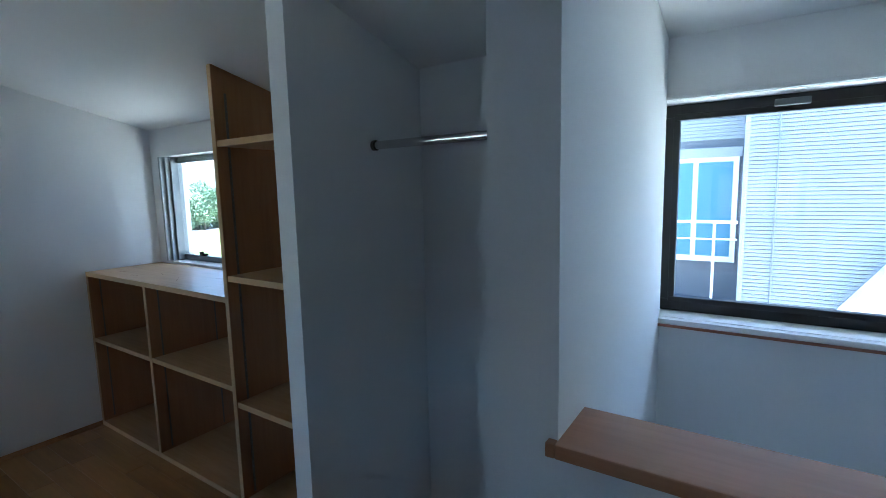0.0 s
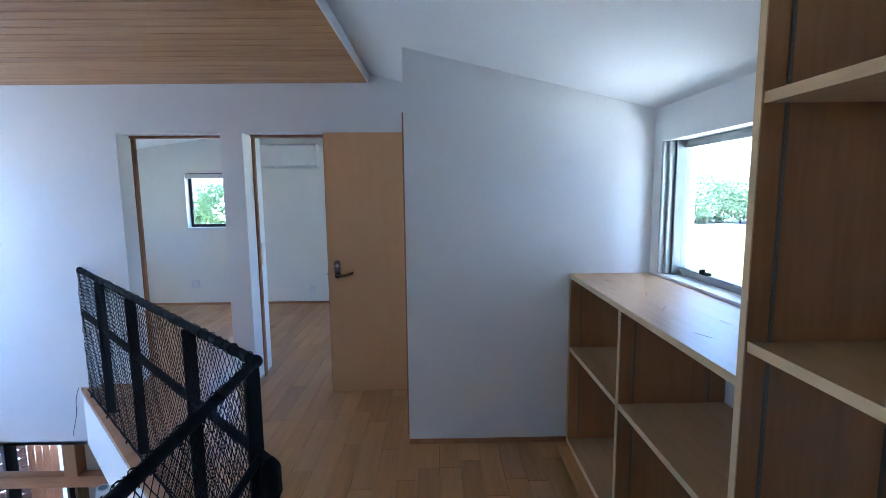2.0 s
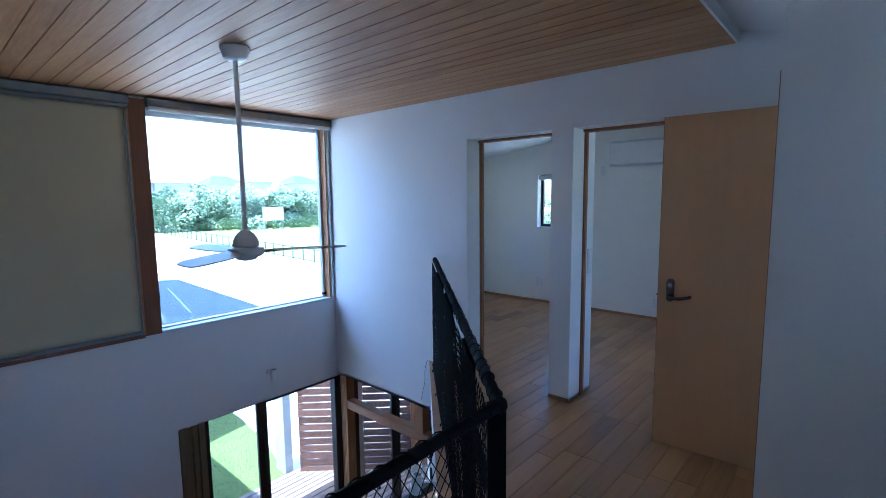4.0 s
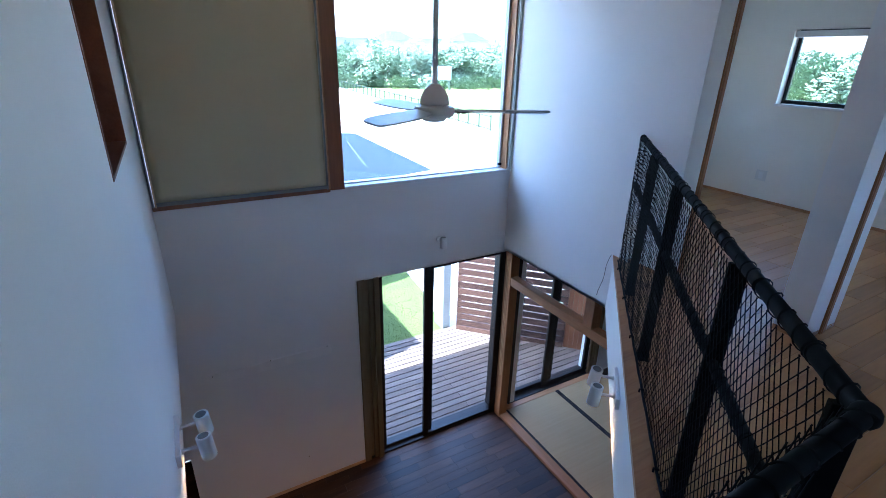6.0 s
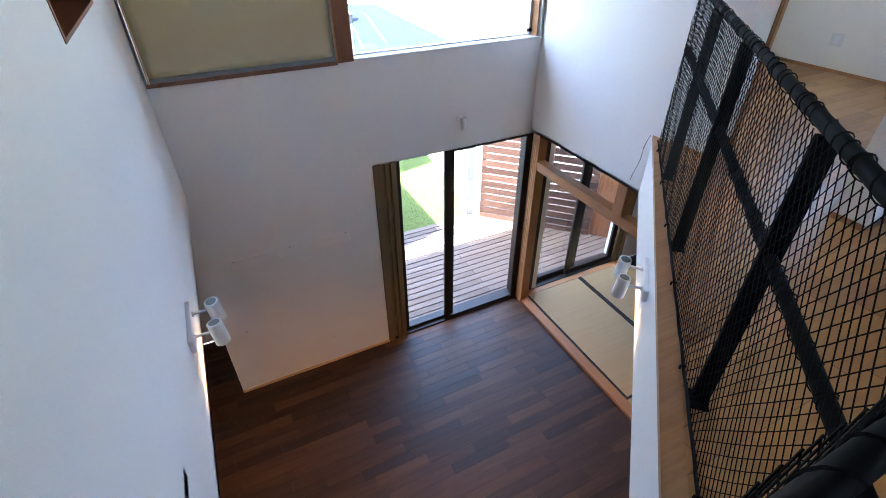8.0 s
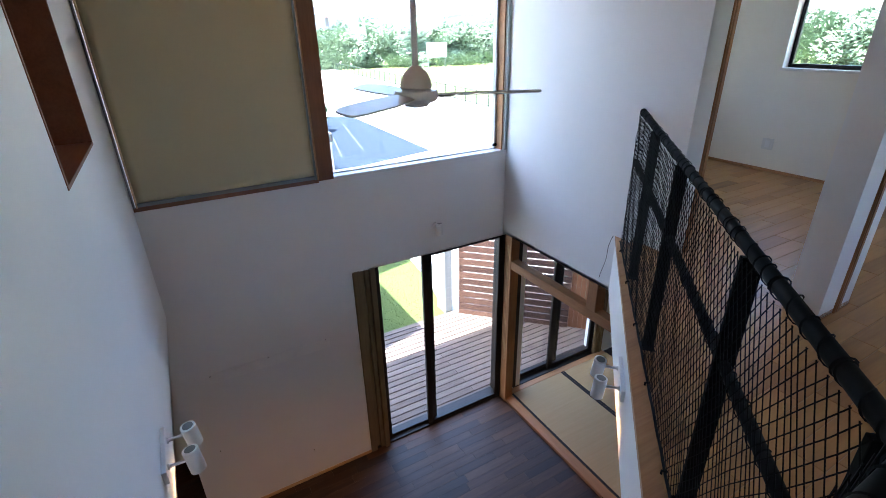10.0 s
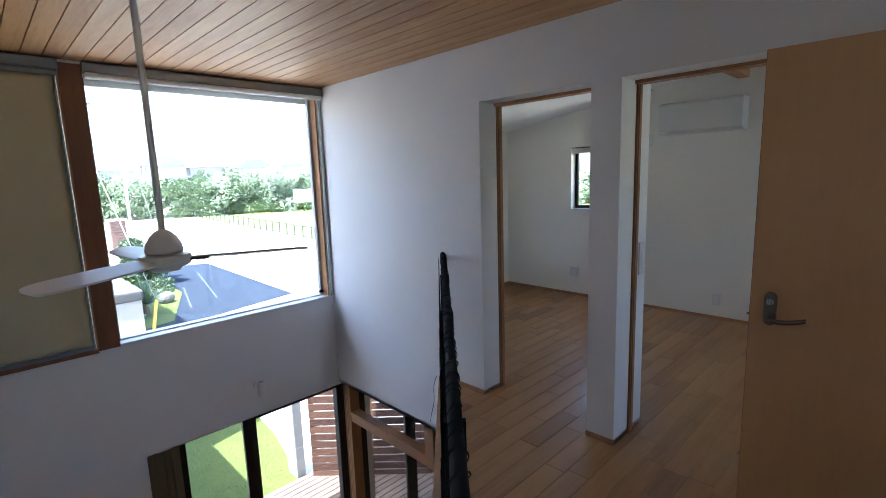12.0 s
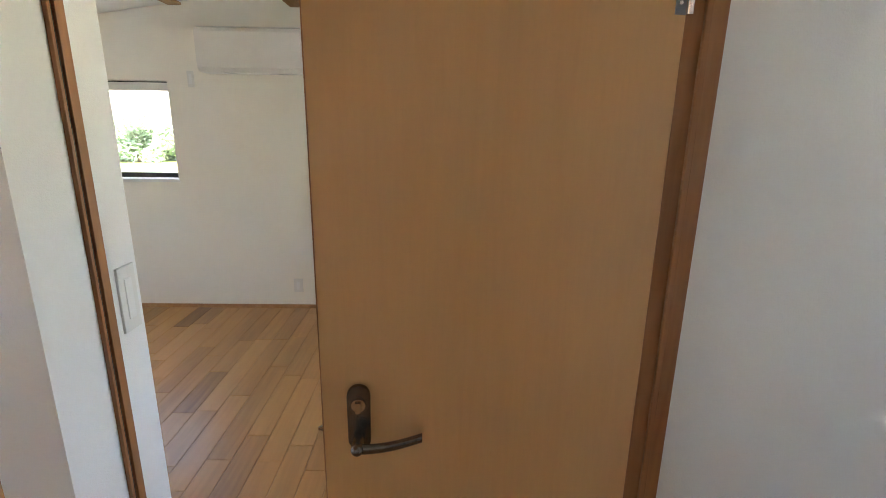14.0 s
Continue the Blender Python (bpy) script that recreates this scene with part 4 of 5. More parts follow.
# wall spots
def spot_can(parent, c, d, r=0.034, length=0.115, lit=True):
    """A cylinder spot head with its mouth along d."""
    d = Vector(d).normalized()
    c = Vector(c)
    bm = bmesh.new()
    tube(bm, c - d * length * 0.5, c + d * length * 0.5, r, seg=24, caps=False)
    tube(bm, c - d * length * 0.5, c - d * (length * 0.5 + 0.002), r, r * 0.93, 24)
    tube(bm, c - d * length * 0.3, c + d * length * 0.5, r * 0.93, seg=24, caps=False)
    h = part("lamp_head", bm, M_WHITE, parent, "white cylinder lamp head", True)
    bm = bmesh.new()
    tube(bm, c + d * length * 0.28, c + d * length * 0.30, r * 0.92, seg=20)
    part("bulb", bm, M_LAMPIN if lit else M_PLASTIC, h, "warm glowing bulb" if lit else "unlit bulb")
    bm = bmesh.new()
    tube(bm, c - d * (length * 0.5 + 0.0022), c - d * (length * 0.5 + 0.003), r * 0.72, r * 0.70, 24)
    part("top_ring", bm, M_ALUGREY, h)
    return h


LAMP_WATTS = 1.8


def warm_spot(c, d):
    s = new("lamp_light", bpy.data.lights.new("lamp_light", "SPOT"))
    s.data.energy, s.data.color, s.data.spot_size, s.data.spot_blend, s.data.shadow_soft_size = LAMP_WATTS, (1.0, 0.44, 0.15), radians(110), 0.6, 0.03
    s.matrix_world = look(c, Vector(c) + Vector(d))
    return s


def double_spot(origin, yaw, label):
    """Two lamp heads on one back plate; local x along the wall, y out of it."""
    t = thing("wall_spotlight", label, "wall lamp", "wall spotlights")
    m = Matrix.Translation(origin) @ pose(0, 0, 0, 0, 0, yaw)
    bm = boxes((-0.15, 0.15, 0, 0.022, -0.035, 0.035), bevel=0.005)
    bmesh.ops.transform(bm, matrix=m, verts=bm.verts[:])
    part("back_plate", bm, M_WHITE, t)
    for i, x in enumerate((-0.085, 0.085)):
        bm = bmesh.new()
        tube(bm, m @ Vector((x, 0.02, 0.0)), m @ Vector((x, 0.095, 0.0)), 0.008, seg=12)
        tube(bm, m @ Vector((x, 0.02, 0.0)), m @ Vector((x, 0.03, 0.0)), 0.014, seg=12)
        part("arm", bm, M_WHITE, t, smooth=True)
        d = m.to_3x3() @ Vector((0.12 if i else -0.05, 0.10, -1))
        c = m @ Vector((x, 0.125, -0.012))
        spot_can(t, c, d)
        warm_spot(c + d.normalized() * 0.052, d)


double_spot((XE, -2.09, -0.205), 90, "white double wall spotlight on the void's wall, switched on")
dd = Vector((1, 0.982, 0)).normalized()
yawd = math.degrees(math.atan2(dd.y, dd.x)) + 180
double_spot((-3.46, -1.387, -0.20), yawd, "white double wall spotlight on the landing's side, switched on")
sp = thing("wall_spotlight", "white single spotlight above the sliding doors", "wall lamp", "wall spotlights")
bm = bmesh.new()
tube(bm, (-3.70, YS, -0.225), (-3.70, YS + 0.02, -0.225), 0.032, seg=24)
part("back_plate", bm, M_WHITE, sp, smooth=True)
bm = bmesh.new()
tube(bm, (-3.70, YS + 0.02, -0.225), (-3.70, YS + 0.07, -0.225), 0.008, seg=12)
part("arm", bm, M_WHITE, sp, smooth=True)
spot_can(sp, (-3.70, YS + 0.10, -0.235), (0.05, 0.12, -1), 0.033, 0.11, False)


# safety rail with netting along the landing's edge
def railing():
    g = thing("safety_railing", "black steel railing hung with black cord netting along the landing", "railing")
    A, C, B = Vector((-4.50, -2.32, 0)), Vector((-2.425, -0.182, 0)), Vector((XE - 0.005, -0.172, 0))
    dA = (C - A).normalized()
    zt, zm = 0.975, 0.62

    def bar(name, p, q, r, lab=""):
        bm = bmesh.new()
        tube(bm, p, q, r, seg=14)
        return part(name, bm, M_BLACK, g, lab, True)
    up = Vector((0, 0, 1))
    bar("top_rail", A + up * zt, C + up * zt, 0.019)
    bar("top_rail", C + up * zt, B + up * zt, 0.017)
    bar("middle_rail", A + up * zm, C + dA * 0.07 + up * zm, 0.018)
    bar("middle_rail", C + up * zm, B + up * zm, 0.015)
    bm = bmesh.new()
    bmesh.ops.create_uvsphere(bm, u_segments=14, v_segments=8, radius=0.024, matrix=Matrix.Translation(C + up * zt))
    part("corner_joint", bm, M_BLACK, g, smooth=True)
    for z in (zt, zm):
        bm = bmesh.new()
        tube(bm, (XW, A.y - 0.04, z), (XW + 0.008, A.y - 0.04, z), 0.028, seg=18)
        tube(bm, (XW + 0.006, A.y - 0.04, z), A + up * z, 0.014, seg=12)
        part("wall_bracket", bm, M_BLACK, g, smooth=True)
    for p in (A.lerp(C, 0.19), A.lerp(C, 0.455), A.lerp(C, 0.775), C + Vector((-0.03, -0.031, 0))):
        bm = boxes((-0.010, 0.010, -0.028, 0.028, 0.004, zt - 0.012), bevel=0.003)
        add_box(bm, -0.04, 0.04, -0.03, 0.03, 0.0, 0.006)
        bmesh.ops.transform(bm, matrix=Matrix.Translation(p) @ pose(0, 0, 0, 0, 0, math.degrees(math.atan2(dA.y, dA.x))), verts=bm.verts[:])
        part("post", bm, M_BLACK, g, "flat black steel post")
    # lashing cord wound round the top rail
    for name, p, q, r, z in (("lashing", A, C, 0.0198, zt), ("lashing", C, B, 0.0175, zt), ("lashing", A, C, 0.0185, zm)):
        bm = bmesh.new()
        d = (q - p)
        L = d.length
        d.normalize()
        s = Vector((-d.y, d.x, 0))
        turns = int(L / 0.058)
        prev = None
        seg = turns * 12
        for i in range(seg + 1):
            a = 2 * math.pi * i / 12
            u = i / seg
            wob = 0.0016 + 0.0012 * math.sin(u * 31) + 0.0012 * math.sin(u * 97) + 0.001 * math.sin(u * 233)
            c = p + d * (L * (u + 0.008 * math.sin(u * 57) + 0.005 * math.sin(u * 131)) * min(1, 12 * (1 - u) + 0.97)) + up * z + (s * math.cos(a) + up * math.sin(a)) * (r + wob)
            ring = [bm.verts.new(c + (s * math.cos(a + k) + up * math.sin(a + k)) * 0.0022 + d * (0.0024 * (1 if j == 1 else -0.5))) for j, k in enumerate((0, 2.1, -2.1))]
            if prev:
                for k in range(3):
                    bm.faces.new((prev[k], prev[(k + 1) % 3], ring[(k + 1) % 3], ring[k]))
            prev = ring
        part(name, bm, M_NET, g, "black lashing cord")
    # netting: two sets of slanting cords, hung outside the posts
    out = {0: Vector((dA.y, -dA.x, 0)) * 0.034, 1: Vector((0, -0.03, 0))}
    for si, (p, q) in enumerate(((A, C), (C, B))):
        d = q - p
        L = d.length
        d.normalize()
        o = out[si]
        bm = bmesh.new()
        h0, h1, pitch, lean = 0.012, zt, 0.036, 0.67
        for sgn in (1, -1):
            k = -int((h1 * lean) / pitch) - 1
            while k * pitch < L + h1 * lean:
                pts = []
                for i in range(13):
                    z = h0 + (h1 - h0) * i / 12
                    u = k * pitch + (z * lean if sgn > 0 else (h1 - z) * lean)
                    if -0.001 <= u <= L + 0.001:
                        sag = 0.010 * math.sin(u * 7.3) * math.sin(math.pi * z / h1) + 0.004 * math.sin(u * 29 + z * 17)
                        pts.append(p + d * (u + 0.006 * math.sin(z * 9 + k * 0.7)) + up * z + o * (1 + sag * 10))
                for a, b in zip(pts, pts[1:]):
                    t = (b - a).normalized()
                    s1 = t.cross(o).normalized() * 0.0015
                    s2 = o.normalized() * 0.0015
                    va = [bm.verts.new(a + v) for v in (s1, -0.5 * s1 + s2, -0.5 * s1 - s2)]
                    vb = [bm.verts.new(b + v) for v in (s1, -0.5 * s1 + s2, -0.5 * s1 - s2)]
                    for j in range(3):
                        bm.faces.new((va[j], va[(j + 1) % 3], vb[(j + 1) % 3], vb[j]))
                k += 1
        part("netting", bm, M_NET, g, "black diamond-mesh cord netting")
        bm = bmesh.new()
        m = int(L / 0.06)
        for i in range(m):
            a, b = p + d * (L * i / m), p + d * (L * (i + 1) / m)
            w0, w1 = 0.004 * math.sin(i * 1.7), 0.004 * math.sin((i + 1) * 1.7)
            tube(bm, a + o * 1.15 + up * (0.014 + w0), b + o * 1.15 + up * (0.014 + w1), 0.006, seg=6)
        part("edge_rope", bm, M_NET, g, "black edge rope of the netting")
        for i in range(int(L / 0.5) + 1):
            c = p + d * min(L - 0.02, 0.18 + i * 0.5) + o * 1.5
            bm = bmesh.new()
            tube(bm, c + up * 0.003, c + up * 0.022, 0.0045, seg=8)
            tube(bm, c + up * 0.02, c + up * 0.02 - o * 0.6, 0.004, seg=8)
            part("hook", bm, M_BLACK, g)
    # surplus netting bunched up on the middle rail's end
    bm = bmesh.new()
    bmesh.ops.create_icosphere(bm, subdivisions=3, radius=1.0)
    for v in bm.verts:
        k = 1 + 0.3 * noise.noise(v.co * 2.1) + 0.12 * noise.noise(v.co * 6.0)
        k *= 0.75 + 0.4 * v.co.z
        v.co = Vector((v.co.x * 0.036 * k + 0.012 * v.co.z, v.co.y * 0.045 * k, v.co.z * 0.11 - 0.03 * v.co.x))
    bmesh.ops.translate(bm, vec=C + dA * 0.07 + up * 0.53, verts=bm.verts[:])
    part("gathered_netting", bm, M_NET, g, "bunched black netting", True)
    # loose cord end hanging at the wall
    bm = bmesh.new()
    pts = [Vector((-4.50 + 0.012 * math.sin(i * 0.9), -2.44 - 0.012 * i + 0.002 * i * i * 0.2, 0.02 - 0.045 * i)) for i in range(10)]
    for a, b in zip(pts, pts[1:]):
        tube(bm, a, b, 0.0022, seg=6)
    part("loose_cord", bm, M_NET, g)


railing()


# ---- fittings of the far room ----
def plate(name, c, axis, w, h, label, cat):
    """A small wall plate with a raised centre. axis: the way it faces."""
    t = thing(name, label, cat)
    x, y, z = c
    if axis == "x":
        part("plate", boxes((x, x + 0.008, y - w / 2, y + w / 2, z - h / 2, z + h / 2), bevel=0.002), M_PLASTIC, t)
        part("insert", boxes((x + 0.008, x + 0.011, y - w / 5, y + w / 5, z - h / 3.2, z + h / 3.2), bevel=0.001), M_WHITE, t)
    else:
        part("plate", boxes((x - w / 2, x + w / 2, y, y + 0.008, z - h / 2, z + h / 2), bevel=0.002), M_PLASTIC, t)
        part("insert", boxes((x - w / 5, x + w / 5, y + 0.008, y + 0.011, z - h / 3.2, z + h / 3.2), bevel=0.001), M_WHITE, t)


plate("wall_outlet", (-7.42, -2.93, 0.30), "x", 0.12, 0.12, "white double socket on the far room's wall", "outlet")
plate("wall_outlet", (-7.42, -1.30, 0.205), "x", 0.075, 0.12, "white socket low on the far room's wall", "outlet")
plate("light_switch", (-4.84, -1.02, 1.05), "y", 0.075, 0.19, "white switch plate inside the doorway", "switch")
plate("remote_holder", (-7.42, -2.02, 1.86), "x", 0.05, 0.12, "small white remote holder beside the air conditioner", "remote")

ac = thing("air_conditioner", "white wall-mounted air conditioner in the far room", "air conditioner")
bm = bmesh.new()
prof = [(-7.42, 1.90), (-7.255, 1.90), (-7.225, 1.925), (-7.22, 2.0), (-7.22, 2.17), (-7.235, 2.195), (-7.42, 2.20)]
a = [bm.verts.new((x, -1.87, z)) for x, z in prof]
b = [bm.verts.new((x, -1.12, z)) for x, z in prof]
bm.faces.new(a)
bm.faces.new(b[::-1])
for i in range(len(prof)):
    j = (i + 1) % len(prof)
    bm.faces.new((a[j], a[i], b[i], b[j]))
part("casing", bm, M_PLASTIC, ac)
part("louvre", boxes((-7.33, -7.256, -1.85, -1.14, 1.893, 1.898)), M_WHITE, ac)
part("outlet_slot", boxes((-7.32, -7.265, -1.84, -1.15, 1.8985, 1.901)), M_PLASTIC, ac)
part("top_grille", boxes((-7.40, -7.24, -1.86, -1.13, 2.2005, 2.206)), M_PLASTIC, ac)

for y in (-2.13, -1.23, -0.33):
    t = thing("ceiling_beam", "exposed orange-brown timber ceiling beam", "beam", "room ceiling beams")
    part("timber", boxes((-7.42, -4.77, y, y + 0.10, 2.375, room_z(y) + 0.01), bevel=0.004), M_OAKTRIM, t)

dl = thing("downlight", "small white recessed downlight in the far room", "downlight")
bm = bmesh.new()
zc = room_z(-3.3) - 0.004
lathe(bm, [(0.055, zc + 0.012), (0.058, zc), (0.05, zc - 0.004), (0.042, zc + 0.004)], (-6.35, -3.3), 24)
part("trim_ring", bm, M_WHITE, dl, smooth=True)

pic = thing("framed_picture", "blue and sandy picture in a thin frame lying on the floor", "picture")
m = Matrix.Translation((-6.04, -3.22, 0)) @ pose(0, 0, 0, 0, 0, 22)
M_PIC = noisy("picture_print", (0.05, 0.16, 0.30), (0.45, 0.42, 0.28), 5.0, 0.35, 0, 40.0, spread=0.12)
for nm, b, mt in (("print", (-0.19, 0.19, -0.09, 0.09, 0.001, 0.009), M_PIC), ("frame_side", (-0.205, 0.205, 0.09, 0.105, 0, 0.014), M_EDGE), ("frame_side", (-0.205, 0.205, -0.105, -0.09, 0, 0.014), M_EDGE), ("frame_side", (-0.205, -0.19, -0.09, 0.09, 0, 0.014), M_EDGE), ("frame_side", (0.19, 0.205, -0.09, 0.09, 0, 0.014), M_EDGE)):
    bm = boxes(b, bevel=0.001)
    bmesh.ops.transform(bm, matrix=m, verts=bm.verts[:])
    part(nm, bm, mt, pic)

# cleaned patch and screw holes where an appliance hung on the lower wall
M_PATCH = noisy("patch_plaster", (0.80, 0.79, 0.77), (0.93, 0.92, 0.91), 9.0, 0.7, 0.5, 200.0)
mk = tagged(part("wall_patch", boxes((-2.52, -1.39, YS, YS + 0.003, -1.235, -1.135), bevel=0.001), M_PATCH), "rough pale patch of plaster from a removed fitting", "wall patch")
for x, z in ((-1.46, -1.15), (-1.95, -1.14), (-2.48, -1.14), (-1.38, -1.98), (-2.2, -2.42)):
    bm = bmesh.new()
    tube(bm, (x, YS - 0.001, z), (x, YS + 0.004, z), 0.005, seg=8)
    part("screw_hole", bm, M_DARK, mk)


# ================= outdoors =================
ZG = -3.0
GREEN = random.Random(5)
g = bmesh.new()
add_box(g, -700, 700, -900, 500, ZG - 0.3, ZG)
tagged(part("ground", g, M_FIELD), "pale sunlit open ground", "ground", "", "structure")
prism("road", M_ASPHALT, [(-10.9, -17.6), (-11.25, -28.4), (-8.8, -29.7), (-4, -31.5), (4, -31.5), (4, -14.0)], ZG, ZG + 0.006, "blue-grey asphalt area beside the garden", "road")
prism("meadow", M_GRASS, [(-20.2, -26.3), (-60, -20), (-120, -60), (-60, -84), (-24.6, -80)], ZG, ZG + 0.02, "sunlit meadow behind a fence", "meadow")
prism("meadow_side", M_GRASS, [(-12, 6), (-58, 2), (-58, 60), (-30, 60)], ZG, ZG + 0.02, "green meadow beyond the side wall", "meadow")
M_ROADLINE = plain("worn_line", (0.055, 0.066, 0.085), 0.9)
for p, q in (((-8.6, -19.4), (-9.9, -25.8)), ((-7.4, -18.6), (-8.3, -22.6))):
    fascia("road_line", p, q, ZG + 0.006, ZG + 0.012, 0.06, M_ROADLINE, "white road marking", "marking")

prism("planting_bed", M_LAWN, [(-6.4, -17.2), (-7.9, -21.5), (-8.2, -27.5), (-2.4, -29.0), (-2.4, -16.0)], ZG, ZG + 0.03, "green planted bed beside the asphalt", "planting bed")
fascia("road_kerb", (-7.6, -34.2), (-13.6, -28.9), ZG, ZG + 0.06, 0.16, M_CONCRETE, "low pale kerb beyond the asphalt", "kerb")
# deck
dk = tagged(new("deck"), "weathered wooden deck outside the glass doors", "deck", "", "structure")
YD0, YD1 = YS - 0.22, -6.14
part("joist_base", boxes((-7.3, -2.2, YD1, YD0, ZG, -2.905)), M_DARK, dk)
rows = 19
bw = (YD0 - YD1) / rows
deck_me = {}
for i in range(rows):
    x = -7.3
    for L in ((2.9, 2.2) if i % 2 else (1.8, 3.3)):
        key = L
        if key not in deck_me:
            bm = boxes((0.002, L - 0.002, 0.007, bw - 0.007, -0.03, 0), bevel=0.003)
            me = bpy.data.meshes.new("deck_board")
            bm.to_mesh(me)
            bm.free()
            me.materials.append(M_DECK)
            deck_me[key] = me
        o = new("deck_board", deck_me[key])
        o.parent = dk
        o.location = (x, YD1 + i * bw, -2.87)
        x += L

prism("lawn", M_LAWN, [(-5.10, -6.2), (-1.0, -6.2), (-1.0, -9.3), (-5.55, -9.3), (-5.42, -7.7)], ZG, -2.93, "short green lawn beside the deck", "lawn")
prism("lawn_kerb", M_CONCRETE, [(-5.22, -6.2), (-5.10, -6.2), (-5.42, -7.7), (-5.55, -9.3), (-5.67, -9.3), (-5.54, -7.7)], ZG, -2.90, "pale concrete kerb along the lawn", "kerb")
prism("garden_path", M_CONCRETE, [(-9.5, -6.2), (-5.23, -6.2), (-5.55, -7.7), (-5.68, -10.5), (-9.5, -10.5)], ZG, ZG + 0.03, "pale sunlit concrete paving", "pavement")
# grass blades on the lawn
bm = bmesh.new()
for i in range(9000):
    x, y = GREEN.uniform(-5.5, -2.4), GREEN.uniform(-9.3, -6.22)
    if x < -5.10 - (-6.2 - y) * 0.19:
        continue
    h, a = GREEN.uniform(0.008, 0.018), GREEN.uniform(0, 6.28)
    dx, dy = math.cos(a) * 0.006, math.sin(a) * 0.006
    bm.faces.new([bm.verts.new(p) for p in ((x - dx, y - dy, -2.93), (x + dx, y + dy, -2.93), (x + dy * 2, y - dx * 2, -2.93 + h))])
tagged(part("grass", bm, M_LAWN), "short green grass blades", "grass", "", "stuff")


def slat_fence(p, q, z0, z1, label, nslat=12):
    t = thing("slat_fence", label, "fence", "garden fences")
    p, q = Vector((*p, 0)), Vector((*q, 0))
    d = (q - p)
    L = d.length
    ang = math.degrees(math.atan2(d.y, d.x))
    m = Matrix.Translation((p.x, p.y, 0)) @ pose(0, 0, 0, 0, 0, ang)
    step = (z1 - z0) / nslat
    for i in range(nslat):
        bm = boxes((0, L, -0.012, 0.012, z0 + i * step + 0.006, z0 + (i + 1) * step - 0.009), bevel=0.003)
        bmesh.ops.transform(bm, matrix=m, verts=bm.verts[:])
        part("slat", bm, M_FENCE, t)
    for u in (0.03, L / 2, L - 0.03):
        bm = boxes((u - 0.035, u + 0.035, -0.085, -0.014, ZG, z1 + 0.01), bevel=0.004)
        bmesh.ops.transform(bm, matrix=m, verts=bm.verts[:])
        part("fence_post", bm, M_DARKWOOD, t)


slat_fence((-6.5, -4.75), (-5.24, -6.03), -2.90, -1.35, "dark brown horizontal slat fence beside the deck", 13)
scr = thing("board_screen", "dark brown board screen beside the slat fence", "screen")
for i in range(5):
    u0, u1 = i / 5 + 0.004, (i + 1) / 5 - 0.004
    p0, p1 = Vector((-6.53, -4.77)).lerp(Vector((-6.78, -4.50)), u0), Vector((-6.53, -4.77)).lerp(Vector((-6.78, -4.50)), u1)
    bm = bmesh.new()
    side = (p1 - p0).orthogonal().normalized() * 0.012
    lo = [bm.verts.new((*(p + o), ZG)) for p, o in ((p0, side), (p1, side), (p1, -side), (p0, -side))]
    hi = [bm.verts.new((v.co.x, v.co.y, -1.2)) for v in lo]
    bm.faces.new(lo)
    bm.faces.new(hi)
    for k in range(4):
        bm.faces.new((lo[k], lo[(k + 1) % 4], hi[(k + 1) % 4], hi[k]))
    part("board", bm, M_DARKWOOD, scr)
# end of a block wall beside the fence
bw_t = thing("block_wall", "pale concrete block pier beside the slat fence", "wall")
for i in range(9):
    part("block", boxes((-5.21, -5.07, -6.5, -6.2, ZG + i * 0.19, ZG + i * 0.19 + 0.187), bevel=0.004), M_SIDING, bw_t)
slat_fence((-10.0, -9.5), (-6.5, -10.5), -3.0, -1.6, "brown horizontal slat fence at the end of the garden", 11)


def leaf_cloud(bm, rnd, centre, radii, count, size):
    """Many small leaf faces scattered in an uneven body."""
    cx, cy, cz = centre
    rx, ry, rz = radii
    lumps = [(rnd.uniform(-0.6, 0.6), rnd.uniform(-0.6, 0.6), rnd.uniform(-0.85, 0.65), rnd.uniform(0.28, 0.5)) for _ in range(14)]
    for _ in range(count):
        lx, ly, lz, lr = rnd.choice(lumps)
        a, b = rnd.uniform(0, 6.283), math.acos(rnd.uniform(-1, 1))
        r = lr * rnd.uniform(0.65, 1.05)
        c = Vector((cx + rx * (lx + r * math.sin(b) * math.cos(a)), cy + ry * (ly + r * math.sin(b) * math.sin(a)), cz + rz * (lz + r * math.cos(b))))
        t = Vector((rnd.gauss(0, 1), rnd.gauss(0, 1), rnd.gauss(0, 0.7))).normalized()
        s = t.orthogonal().normalized()
        k = size * rnd.uniform(0.6, 1.3)
        bm.faces.new([bm.verts.new(c + v) for v in (t * k, s * k * 0.45, -t * k, -s * k * 0.45)])


def tree_mesh(seed, h, r, count, size, mat):
    """Trunk, limbs and crown meshes of one tree, standing at the origin."""
    rnd = random.Random(seed)
    bm = bmesh.new()
    tube(bm, (0, 0, 0), (0.04 * h * rnd.uniform(-1, 1), 0, h * 0.6), 0.035 * h * 0.6, 0.014 * h, 9)
    for i in range(6):
        a = rnd.uniform(0, 6.28)
        z = h * rnd.uniform(0.25, 0.6)
        tube(bm, (0, 0, z), (math.cos(a) * r * 0.7, math.sin(a) * r * 0.7, z + h * rnd.uniform(0.15, 0.3)), 0.010 * h, 0.003 * h, 6)
    cb = bmesh.new()
    leaf_cloud(cb, rnd, (0, 0, h * 0.54), (r, r, h * 0.48), count, size)
    return bm, cb


def tree_kind(seed, h, r, count, size, mat):
    t = thing("tree", "leafy green tree in the belt beyond the field", "tree", "tree belt")
    a, b = tree_mesh(seed, h, r, count, size, mat)
    part("trunk", a, M_BARK, t)
    part("crown", b, mat, t)
    return t


rnd = random.Random(11)
